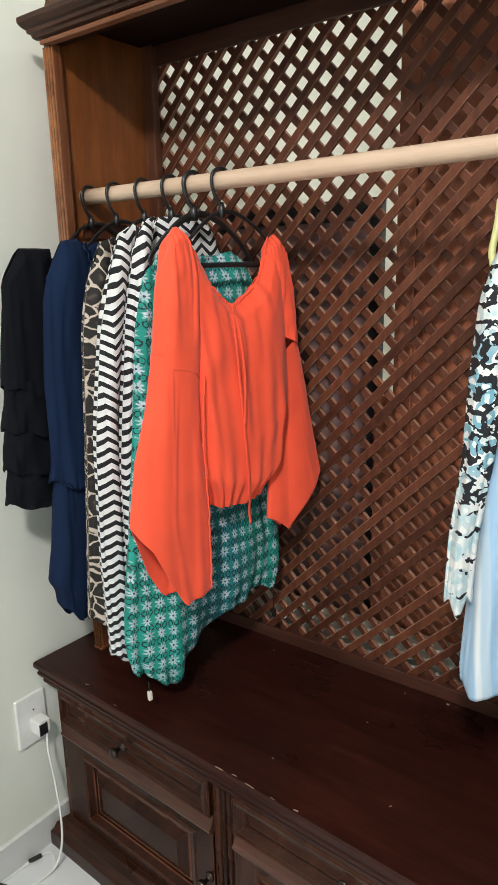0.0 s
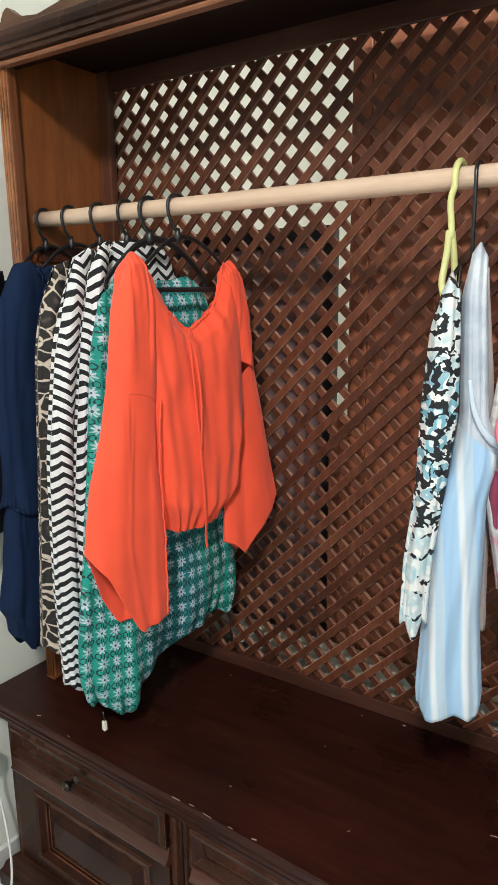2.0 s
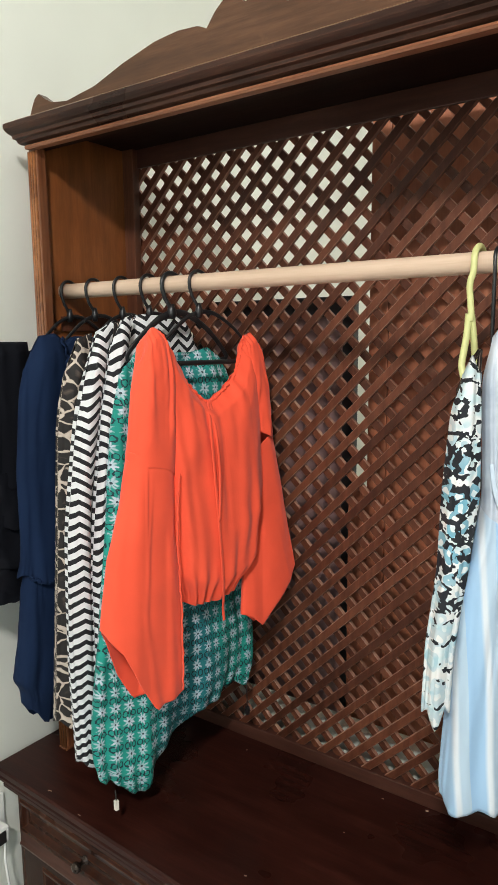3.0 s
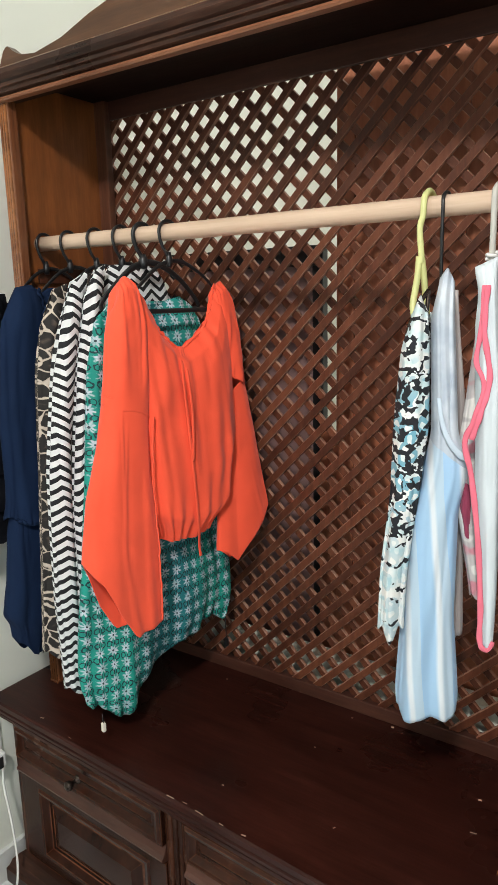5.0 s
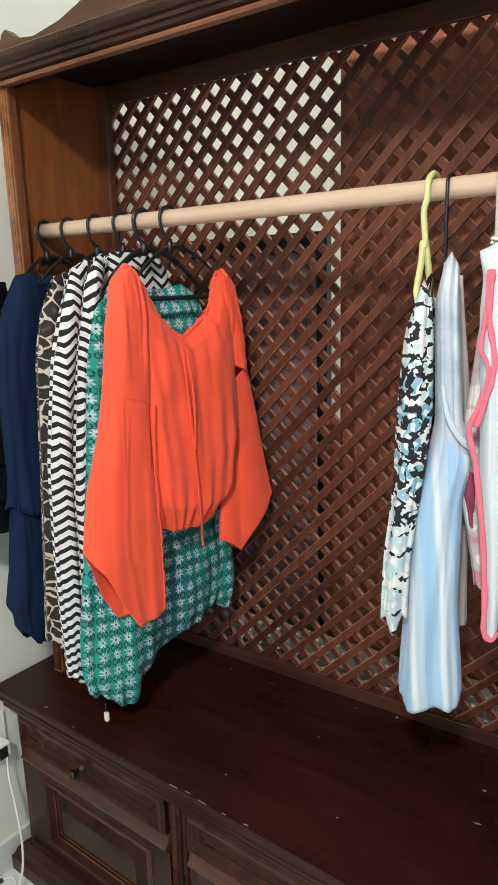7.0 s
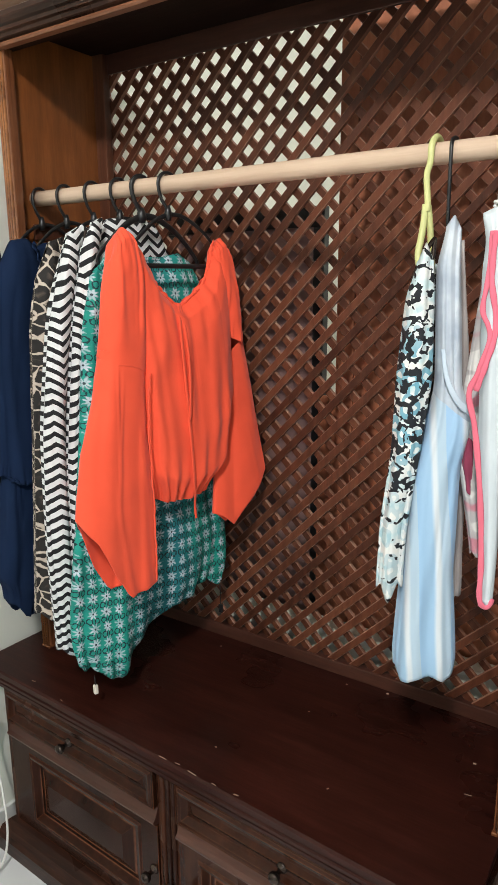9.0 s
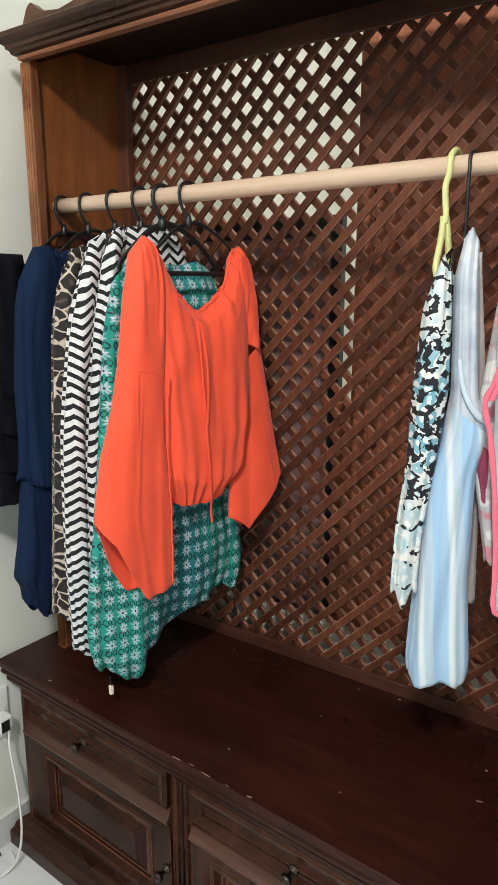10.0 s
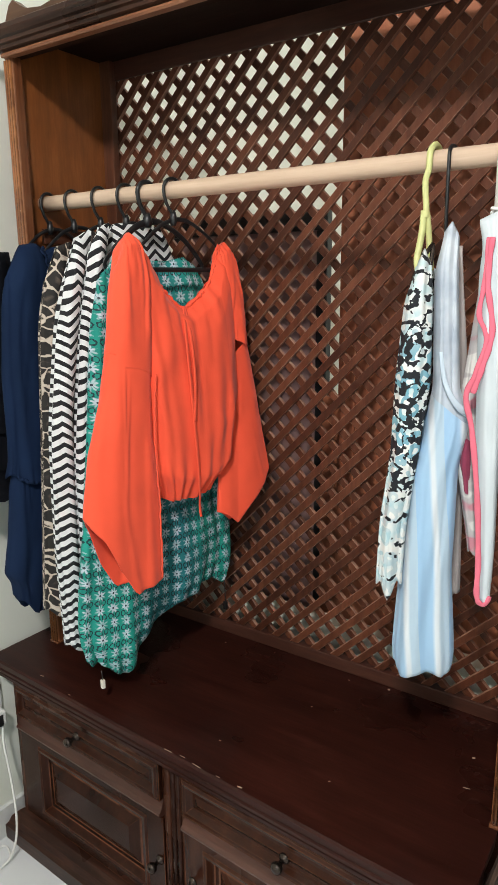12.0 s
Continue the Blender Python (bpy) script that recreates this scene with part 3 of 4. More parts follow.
def slat(x_at, rising, y):
    """One slat clipped to the opening; x_at is where its middle line crosses the height ZR."""
    s = 1 if rising else -1
    zs = sorted(((X0 - x_at) / s + ZR, (X1 - x_at) / s + ZR))
    z0, z1 = max(zs[0], Z0), min(zs[1], Z1)
    if z1 - z0 < 0.03:
        return
    p0, p1 = Vector((x_at + (z0 - ZR) * s, y, z0)), Vector((x_at + (z1 - ZR) * s, y, z1))
    p0.x += random.uniform(-0.0015, 0.0015)
    p1.x += random.uniform(-0.0015, 0.0015)
    d = (p1 - p0).normalized()
    w = Vector((-d.z, 0, d.x)) * (0.0071 + random.uniform(-0.0006, 0.0006))
    t, c = Vector((0, 0.0034, 0)), 0.86
    prof = [w - t * 1, w * c - t * 1.35, -w * c - t * 1.35, -w - t, -w + t, w + t]
    verts = [p0 + q for q in prof] + [p1 + q for q in prof]
    k = len(prof)
    faces = [(i, (i + 1) % k, k + (i + 1) % k, k + i) for i in range(k)] + [tuple(range(k))[::-1], tuple(range(k, 2 * k))]
    ob = mesh_object("slat", verts, faces, M_SLAT, trellis)
    # edge faces take the paler colour that stands for caught light
    ob.data.materials.append(M_SLATEDGE_LIT)
    for i in (0, 2, 3, 5):
        ob.data.polygons[i].material_index = 1


for i in range(-36, 40):
    slat(0.634 + (i + 0.5) * PX, True, LY + 0.004)
    slat(0.634 + (i + 0.5) * PX, False, LY + 0.0118)

# ---------- behind the trellis ----------
board = empty("wooden_panel", (1.0, 0.51, FZ), "tall brown wooden board standing behind the trellis", "wooden panel")
p = block("short_board", (0.550, 0.601, 0.524, 0.540, FZ, 1.10), M_BOARD_LIT, board, bevel=0.002)
p.matrix_parent_inverse = board.matrix_world.inverted()
for x0, x1 in ((0.603, 0.642), (0.644, 0.86), (0.862, 1.09), (1.092, 1.32)):
    p = block("board", (x0, x1, 0.50, 0.520, FZ, 1.84), M_BOARD_LIT, board, bevel=0.002)
    p.matrix_parent_inverse = board.matrix_world.inverted()
pic = empty("framed_panel", (0.4, 0.55, FZ), "dark framed mauve panel leaning behind the trellis", "framed panel")
for nm, b, m in (("panel", (0.14, 0.525, 0.552, 0.562, FZ + 0.02, 1.452), M_MAUVE), ("frame_rail", (0.12, 0.548, 0.545, 0.568, 1.450, 1.492), M_BLACKPLASTIC), ("frame_stile", (0.522, 0.548, 0.545, 0.568, FZ, 1.450), M_BLACKPLASTIC), ("frame_stile", (0.12, 0.146, 0.545, 0.568, FZ, 1.450), M_BLACKPLASTIC)):
    p = block(nm, b, m, pic, bevel=0.002)
    p.matrix_parent_inverse = pic.matrix_world.inverted()
# added pale block, stands in for bright patches low in the trellis
slab("wall_low", (0.10, 1.06, 0.445, 0.485, FZ, 0.612), M_WALL)

bag = empty("black_bag", (1.32, 0.2, FZ), "black cloth bag standing on the pale floor", "bag")
bm = bmesh.new()
box(bm, 1.118, 1.52, -0.05, 0.36, FZ, 0.44, 0.04)
p = part("bag_body", bm, M_BLACK, bag)
p.matrix_parent_inverse = bag.matrix_world.inverted()
p = block("side_strip", (1.20, 1.23, -0.0545, -0.0495, FZ + 0.06, 0.38), M_WHITECLOTH, bag, "white side strip", 0.001)
p.matrix_parent_inverse = bag.matrix_world.inverted()

# ---------- the clothes rod ----------
RY, RZ = 0.19, 1.503
rod = bar("clothes_rod", [(0.0845 + 0.983 * i / 12, RY, RZ) for i in range(13)], 0.0145, M_ROD, n=24)
tagged(rod, "pale raw wooden dowel rod across the cabinet", "clothes rod")


# ---------- hangers and clothes ----------
def hanger(x, turn, material, label, half=0.125, drop=0.135, r=0.0030, heavy=False):
    h = empty("clothes_hanger", (x, RY, RZ), label, "hanger", "hangers on the rod", -turn)
    hook = [(0, 0.0195 * math.cos(a), 0.0195 * math.sin(a)) for a in [radians(d) for d in range(-30, 181, 15)]]
    hook += [(0, -0.0185, -0.010), (0, -0.013, -0.025), (0, -0.005, -0.036), (0, 0, -0.046), (0, 0, -0.052)]
    bar("hook", hook, r, material, h)
    bar("neck", [(0, 0, -0.034), (0, 0, -0.042), (0, 0, -0.050), (0, 0, -0.060)], [r * 1.2, r * 1.9, r * 2.4, r * 1.6], material, h)
    wide = r * (1.7 if heavy else 1.4)
    front = curve([(0, 0.002, -0.049), (0, -0.030, -0.062), (0, -0.072, -drop + 0.038), (0, -0.094, -drop + 0.014), (0, -0.090, -drop)])
    rear = curve([(0, -0.002, -0.049), (0, 0.034, -0.052), (0, half * 0.66, -0.080), (0, half * 0.98, -drop + 0.012), (0, half * 0.95, -drop)])
    for nm, path in (("front_arm", front), ("rear_arm", rear)):
        size = [wide * (1.0 - 0.5 * i / (len(path) - 1)) for i in range(len(path))]
        bar(nm, path, size, material, h, flat=0.45)
    bar("lower_bar", [(0, -0.090, -drop), (0, -half * 0.5, -drop - 0.001), (0, half * 0.5, -drop - 0.001), (0, half * 0.95, -drop)], r * 1.5, material, h, flat=0.7)
    return h


def soft(rows, v):
    rows = np.array(rows, dtype=float)
    return [np.interp(v, rows[:, 0], rows[:, i]) for i in range(1, rows.shape[1])]


def blur(a, k):
    for _ in range(k):
        p = np.concatenate([a[:1], a, a[-1:]])
        a = (p[:-2] + 2 * p[1:-1] + p[2:]) / 4
    return a


def cloth_tube(name, rows, top, bot, material, parent, label="", folds=7, amp=0.004, hem=0.004, seed=0, nu=72, nv=70, gather=None, square=0.75, frill=0.0, creases=26, crease=0.0032, pinch=True, calm=None, cap=False, pleats=()):
    """A hanging sleeve or body of cloth. rows: (v, left, right, half depth, offset) down its length; top and bot: heights over s = -1 .. 1."""
    rng = np.random.RandomState(seed)
    v = np.linspace(0, 1, nv)
    left, right, deep, off = [blur(a, 5) for a in soft(rows, v)]
    if pinch:
        deep = deep * (0.12 + 0.88 * np.clip(v / 0.07, 0, 1) ** 0.6)
    th = np.linspace(0, 2 * np.pi, nu, endpoint=False)
    c, s = np.cos(th), np.sin(th)
    cs = np.sign(c) * np.abs(c) ** square
    zt = np.interp(cs, *np.array(top, dtype=float).T)
    zb = np.interp(cs, *np.array(bot, dtype=float).T)
    ph = rng.uniform(0, 6.28, 6)
    V, C = np.meshgrid(v, cs, indexing="ij")
    S = np.meshgrid(v, s, indexing="ij")[1]
    TH = np.meshgrid(v, th, indexing="ij")[1]
    cu, hu = ((left + right) / 2)[:, None], ((right - left) / 2)[:, None]
    wander = 0.5 * np.sin(2.3 * V + ph[0]) + 0.35 * np.sin(5.1 * V + ph[1])
    wave = np.sin(folds * TH + ph[2] + wander * 1.6) + 0.55 * np.sin((folds * 1.7 // 1) * TH + ph[3] - wander * 2.2) + 0.3 * np.sin((folds * 3 // 1) * TH + ph[4] + 4 * V)
    grow = amp * (0.45 + 0.75 * V)
    wrinkle = 0.25 * amp * np.sin(17 * V + 3 * C + ph[5]) * np.sin(9 * V + ph[0])
    dn = grow * wave + wrinkle
    length = max(float(np.mean(zt - zb)), 0.05)
    edge = dn.copy()
    for _ in range(creases):
        c0, v0 = rng.uniform(-1.0, 1.0), rng.uniform(0.0, 1.0)
        side = rng.choice([-1, 1])
        lean, wide, tall = rng.normal(0, 0.35), rng.uniform(0.05, 0.16), rng.uniform(0.08, 0.32) * min(1.0, 0.45 / length)
        q = (C - c0) - lean * (V - v0) * 2.0
        ridge = np.exp(-(q / wide) ** 2) - 0.6 * np.exp(-((q - 1.6 * wide) / (1.5 * wide)) ** 2)
        dn += crease * rng.uniform(0.3, 1.0) * rng.choice([-0.7, 1.0]) * ridge * np.exp(-((V - v0) / tall) ** 2) * (np.sign(S) == side)
    if gather is not None:
        for gv, gw, ga in gather:
            dn += ga * np.exp(-((V - gv) / gw) ** 2) * np.sin(26 * TH + ph[1])
    for c0, wide, depth, v0, v1, lean in pleats:
        q = C - c0 - lean * (V - v0)
        run = 1 / (1 + np.exp(-(V - v0) * 26)) / (1 + np.exp((V - v1) * 26))
        dn += 0.8 * depth * (np.exp(-(q / (1.5 * wide)) ** 2) - 0.6 * np.exp(-((q - 2.4 * wide) / (1.1 * wide)) ** 2)) * run * (S > 0)
    if calm is not None:
        fade = np.clip((V if calm == "top" else 1 - V) / 0.30, 0, 1)
        fade = fade * fade * (3 - 2 * fade)
        dn, edge = dn * fade, edge * fade
    U = cu + hu * C + 0.35 * edge * np.sign(C) * np.abs(C) ** 3
    Nn = off[:, None] + deep[:, None] * S + np.sign(S) * (edge * np.abs(S) ** 0.5 + (dn - edge) * np.abs(S) ** 1.3)
    Zz = zt[None, :] + V * (zb - zt)[None, :]
    Zz = Zz + hem * V ** 6 * np.sin(folds * TH + ph[3]) + frill * (1 - V) ** 8 * np.sin(24 * TH)
    verts = np.stack([Nn, U, Zz - RZ], -1).reshape(-1, 3)
    faces = [(i * nu + k, i * nu + (k + 1) % nu, (i + 1) * nu + (k + 1) % nu, (i + 1) * nu + k) for i in range(nv - 1) for k in range(nu)]
    if cap:
        faces.append(tuple(range(nu))[::-1])
    uv = np.stack([np.where(S >= 0, U, -U + 0.4), Zz - 1.4], -1).reshape(-1, 2)
    ob = mesh_object(name, verts, faces, material, parent, label, smooth=True, uvs=uv)
    sol = ob.modifiers.new("thickness", "SOLIDIFY")
    sol.thickness, sol.offset = 0.0012, 0.0
    return ob


def garment(name, x, turn, label, category, y=RY):
    return empty(name, (x, y, RZ), label, category, "clothes on the rod", -turn)


FLAT = lambda z: [(-1, z), (1, z)]
BH = "black plastic clothes hanger hooked over the wooden rod"
for x, a in ((0.100, 0), (0.172, 5), (0.247, 5), (0.315, 8), (0.368, 13), (0.430, 13)):
    hanger(x, a, M_BLACKPLASTIC, BH, r=0.0040 if x == 0.368 else 0.0030, heavy=x == 0.368)

# black blouse with tiered sleeves
g = garment("black_blouse", 0.098, 0, "black blouse with tiered flared sleeves on a hanger", "blouse")
cloth_tube("body", [(0, -0.15, 0.15, 0.012, 0), (0.3, -0.16, 0.16, 0.022, 0), (1, -0.17, 0.17, 0.028, 0)], [(-1, 1.36), (-0.4, 1.41), (0.4, 1.41), (1, 1.36)], FLAT(0.93), M_BLACK, g, seed=1)
for k, (z0, z1, w) in enumerate(((1.385, 1.145, 0.0), (1.170, 1.068, 0.004), (1.092, 0.992, 0.006), (1.016, 0.928, 0.006))):
    cloth_tube("sleeve" if k == 0 else "sleeve_tier", [(0, -0.210 - 0.07 * (1.385 - z0) - w * 0.5, -0.105 - 0.04 * (1.385 - z0), 0.020 + w, 0.0), (1, -0.215 - 0.07 * (1.385 - z1) - w, -0.105 - 0.06 * (1.385 - z1) + w * 0.5, 0.028 + w, 0.0)],
               [(-1, z0 - 0.035 if k == 0 else z0), (-0.3, z0 + (0.02 if k == 0 else 0)), (1, z0 + (0.02 if k == 0 else 0))], [(-1, z1 + 0.016), (0, z1 - 0.004), (1, z1 + 0.010)], M_BLACK, g, seed=3 + k, folds=5, amp=0.003, pinch=k == 0)

# navy blouse
g = garment("navy_blouse", 0.178, 5, "navy blue long-sleeved blouse with gathered cuffs", "blouse")
cloth_tube("body", [(0, -0.12, 0.13, 0.010, 0), (0.3, -0.13, 0.15, 0.022, 0), (1, -0.12, 0.15, 0.028, 0)], [(-1, 1.38), (-0.5, 1.415), (0.4, 1.41), (1, 1.36)], FLAT(0.86), M_NAVY, g, seed=11)
cloth_tube("sleeve", [(0, -0.165, -0.07, 0.014, 0.0), (0.12, -0.176, -0.072, 0.024, 0.0), (0.5, -0.190, -0.095, 0.026, 0.0), (0.78, -0.190, -0.104, 0.026, 0), (0.93, -0.192, -0.106, 0.024, 0), (1, -0.200, -0.100, 0.030, 0.0)],
           [(-1, 1.355), (-0.3, 1.415), (0.4, 1.42), (1, 1.40)], [(-1, 0.985), (0, 0.968), (1, 0.962)], M_NAVY, g, seed=12, folds=4, amp=0.003, gather=[(1.0, 0.05, 0.0035)], hem=0.005)
cloth_tube("lower_sleeve", [(0, -0.186, -0.112, 0.018, 0.0), (0.12, -0.194, -0.108, 0.023, 0), (0.5, -0.205, -0.118, 0.027, 0.0), (0.8, -0.219, -0.124, 0.026, 0.0), (0.88, -0.206, -0.132, 0.018, 0), (1, -0.204, -0.150, 0.018, 0.0)],
           [(-1, 0.992), (0, 0.972), (1, 0.966)], [(-1, 0.738), (0, 0.70), (1, 0.692)], M_NAVY, g, seed=13, folds=4, amp=0.003, pinch=False, gather=[(0.1, 0.06, 0.0015), (0.86, 0.06, 0.002)])

frill = curve([(0.020, -0.098, 1.412 - RZ), (0.026, -0.090, 1.38 - RZ), (0.028, -0.094, 1.34 - RZ), (0.028, -0.104, 1.30 - RZ)], 16)
bar("shoulder_frill", [p + Vector((0.0012 * math.sin(i * 1.1), 0.0022 * math.sin(i * 0.8), 0)) for i, p in enumerate(frill)], 0.0036, M_NAVY, g, n=8, flat=0.5)
frill = curve([(0.020, -0.188, 0.984 - RZ), (0.030, -0.165, 0.972 - RZ), (0.031, -0.130, 0.964 - RZ), (0.024, -0.106, 0.963 - RZ)], 16)
bar("sleeve_frill", [p + Vector((0.0010 * math.sin(i * 1.3), 0, 0.0018 * math.sin(i * 0.9))) for i, p in enumerate(frill)], 0.0034, M_NAVY, g, n=8, flat=0.6)

# leopard blouse
g = garment("leopard_blouse", 0.255, 5, "brown leopard print long blouse on a hanger", "blouse")
cloth_tube("body", [(0, -0.11, 0.13, 0.012, 0), (0.25, -0.13, 0.15, 0.020, 0), (1, -0.13, 0.15, 0.026, 0)], [(-1, 1.375), (-0.4, 1.44), (0.3, 1.44), (1, 1.37)], FLAT(0.76), M_LEO, g, seed=21)
cloth_tube("sleeve", [(0, -0.145, -0.08, 0.014, 0.004), (0.15, -0.162, -0.10, 0.020, 0.004), (0.5, -0.175, -0.115, 0.022, 0.004), (1, -0.194, -0.135, 0.022, 0.0)],
           [(-1, 1.345), (0, 1.41), (1, 1.42)], [(-1, 0.725), (1, 0.695)], M_LEO, g, seed=22, folds=3, amp=0.004)

# chevron blouse
g = garment("chevron_blouse", 0.322, 8, "black and white chevron striped long blouse", "blouse")
cloth_tube("body", [(0, -0.085, 0.12, 0.014, 0), (0.25, -0.13, 0.15, 0.024, 0.004), (1, -0.15, 0.15, 0.026, 0)], [(-1, 1.40), (-0.5, 1.452), (0.0, 1.45), (0.5, 1.45), (1, 1.37)], FLAT(0.70), M_CHEV, g, seed=31, folds=9, amp=0.004)
cloth_tube("sleeve", [(0, -0.150, -0.085, 0.016, 0.004), (0.12, -0.174, -0.115, 0.018, 0.004), (0.4, -0.198, -0.152, 0.018, 0.002), (0.7, -0.204, -0.160, 0.018, 0.0), (1, -0.197, -0.160, 0.016, 0.0)],
           [(-1, 1.34), (-0.2, 1.42), (1, 1.44)], [(-1, 0.670), (1, 0.648)], M_CHEV, g, seed=32, folds=3, amp=0.0035)

cloth_tube("front_edge", [(0, -0.110, -0.060, 0.012, 0.022), (0.15, -0.135, -0.09, 0.015, 0.022), (0.5, -0.165, -0.125, 0.015, 0.020), (1, -0.168, -0.135, 0.014, 0.016)],
           [(-1, 1.39), (0, 1.44), (1, 1.45)], [(-1, 0.655), (1, 0.645)], M_CHEV, g, seed=33, folds=3, amp=0.003)

# green flowered tunic
g = garment("green_tunic", 0.374, 13, "green tunic with pale flowers and drawstring hem", "blouse")
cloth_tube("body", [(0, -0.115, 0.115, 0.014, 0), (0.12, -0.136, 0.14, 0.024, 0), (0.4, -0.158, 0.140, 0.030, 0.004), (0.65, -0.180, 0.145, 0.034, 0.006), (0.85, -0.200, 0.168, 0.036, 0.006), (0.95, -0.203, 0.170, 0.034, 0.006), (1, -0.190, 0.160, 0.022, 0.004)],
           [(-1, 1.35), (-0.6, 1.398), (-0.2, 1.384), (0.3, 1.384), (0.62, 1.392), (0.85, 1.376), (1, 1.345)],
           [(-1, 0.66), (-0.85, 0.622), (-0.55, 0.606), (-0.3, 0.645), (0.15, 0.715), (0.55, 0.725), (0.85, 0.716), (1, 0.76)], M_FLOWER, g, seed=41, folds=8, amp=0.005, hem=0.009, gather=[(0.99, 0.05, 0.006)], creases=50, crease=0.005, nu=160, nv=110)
for u, z, ln in ((-0.168, 0.622, 0.018), (0.143, 0.722, 0.060)):
    bar("drawstring", [(0.02, u, z - RZ), (0.022, u, z - RZ - ln)], 0.0011, M_BLACKPLASTIC, g, n=6)
    bm = bmesh.new()
    box(bm, 0.018, 0.026, u - 0.0036, u + 0.0036, z - RZ - ln - 0.018, z - RZ - ln, 0.0012)
    part("cord_end", bm, M_TAG if u < 0 else M_BLACKPLASTIC, g, "pale metal cord end" if u < 0 else "black cord end")

# orange blouse
g = garment("orange_blouse", 0.434, 13, "bright orange off-shoulder blouse with flared sleeves", "blouse")
cloth_tube("body", [(0, -0.095, 0.092, 0.010, 0.004), (0.06, -0.104, 0.108, 0.020, 0.008), (0.16, -0.110, 0.114, 0.028, 0.010), (0.4, -0.106, 0.120, 0.034, 0.012), (0.65, -0.104, 0.121, 0.040, 0.014), (0.88, -0.095, 0.104, 0.040, 0.014), (0.955, -0.076, 0.070, 0.026, 0.014), (1, -0.072, 0.064, 0.018, 0.014)],
           [(-1, 1.425), (-0.85, 1.415), (-0.6, 1.372), (-0.3, 1.322), (0.05, 1.298), (0.45, 1.320), (0.75, 1.348), (0.92, 1.40), (1, 1.415)],
           [(-1, 0.955), (0, 0.943), (0.6, 0.955), (1, 0.985)], M_ORANGE, g, seed=51, folds=6, amp=0.0026, hem=0.002, gather=[(0.0, 0.09, 0.0022), (0.96, 0.07, 0.0036)], nu=240, nv=160, creases=30, crease=0.0052,
           pleats=[(-0.80, 0.07, 0.0050, 0.25, 0.95, 0.10), (-0.52, 0.04, 0.0024, 0.0, 0.20, 0.15), (-0.26, 0.04, 0.0022, 0.0, 0.26, 0.05), (0.02, 0.05, 0.0048, 0.0, 0.62, -0.18), (0.30, 0.05, 0.0026, 0.0, 0.30, -0.1), (0.46, 0.08, 0.0055, 0.22, 1.1, -0.10), (0.80, 0.06, 0.0050, 0.35, 1.1, -0.04), (-0.46, 0.05, 0.0034, 0.80, 1.1, 0.0), (-0.22, 0.04, 0.0030, 0.84, 1.1, 0.0), (0.12, 0.05, 0.0040, 0.74, 1.1, -0.1)])
cloth_tube("sleeve", [(0, -0.128, -0.088, 0.010, 0.012), (0.06, -0.138, -0.080, 0.019, 0.012), (0.3, -0.149, -0.073, 0.025, 0.015), (0.7, -0.160, -0.078, 0.028, 0.018), (1, -0.167, -0.083, 0.0285, 0.018)],
           [(-1, 1.380), (-0.6, 1.412), (0.0, 1.427), (0.6, 1.420), (1, 1.395)], [(-1, 1.215), (0, 1.200), (1, 1.185)], M_ORANGE, g, seed=52, folds=3, amp=0.0026, gather=[(0.02, 0.10, 0.0018)], nu=150, nv=80, creases=14, crease=0.0036, calm="bottom", cap=True, pleats=[(-0.15, 0.10, 0.0016, 0.0, 0.3, 0.1), (0.25, 0.08, 0.0020, 0.0, 0.4, 0.1), (0.62, 0.08, 0.0034, 0.0, 0.75, 0.05)])
cloth_tube("flounce", [(0, -0.1650, -0.0835, 0.0278, 0.018), (0.06, -0.1668, -0.0845, 0.0282, 0.018), (0.3, -0.184, -0.090, 0.031, 0.021), (0.6, -0.212, -0.084, 0.034, 0.024), (1, -0.231, -0.080, 0.034, 0.024)],
           [(-1, 1.232), (0, 1.216), (1, 1.202)], [(-1, 0.952), (-0.7, 0.918), (-0.35, 0.852), (0.05, 0.798), (0.5, 0.804), (1, 0.818)], M_ORANGE, g, seed=54, folds=3, amp=0.0034, nu=180, nv=110, creases=14, crease=0.004, pinch=False, calm="top", pleats=[(-0.05, 0.16, 0.0035, 0.45, 1.2, 0.15), (0.55, 0.09, 0.0040, 0.3, 1.2, -0.05), (0.30, 0.12, 0.0020, 0.5, 1.2, 0.0)])
seam = curve([(0.050, -0.088, 1.19 - RZ), (0.054, -0.098, 1.08 - RZ), (0.058, -0.096, 0.96 - RZ), (0.060, -0.098, 0.82 - RZ)], 22)
seam = [p + Vector((0.0008 * math.sin(i * 2.1) - 0.002, 0.0006 * math.sin(i * 1.3) + 0.0006 * math.sin(i * 0.47), 0)) for i, p in enumerate(seam)]
bar("sleeve_seam", seam, 0.0016, M_ORANGE, g, "puckered sleeve seam", n=8)
cloth_tube("sleeve", [(0, 0.088, 0.134, 0.008, 0.0), (0.06, 0.086, 0.142, 0.016, 0.0), (0.4, 0.094, 0.154, 0.020, 0.0), (1, 0.102, 0.166, 0.020, -0.002)],
           [(-1, 1.40), (0, 1.420), (1, 1.380)], [(-1, 1.238), (0.2, 1.226), (1, 1.222)], M_ORANGE, g, seed=53, folds=3, amp=0.0022, gather=[(0.02, 0.10, 0.0018)], nu=130, nv=70, creases=14, crease=0.0035, cap=True)
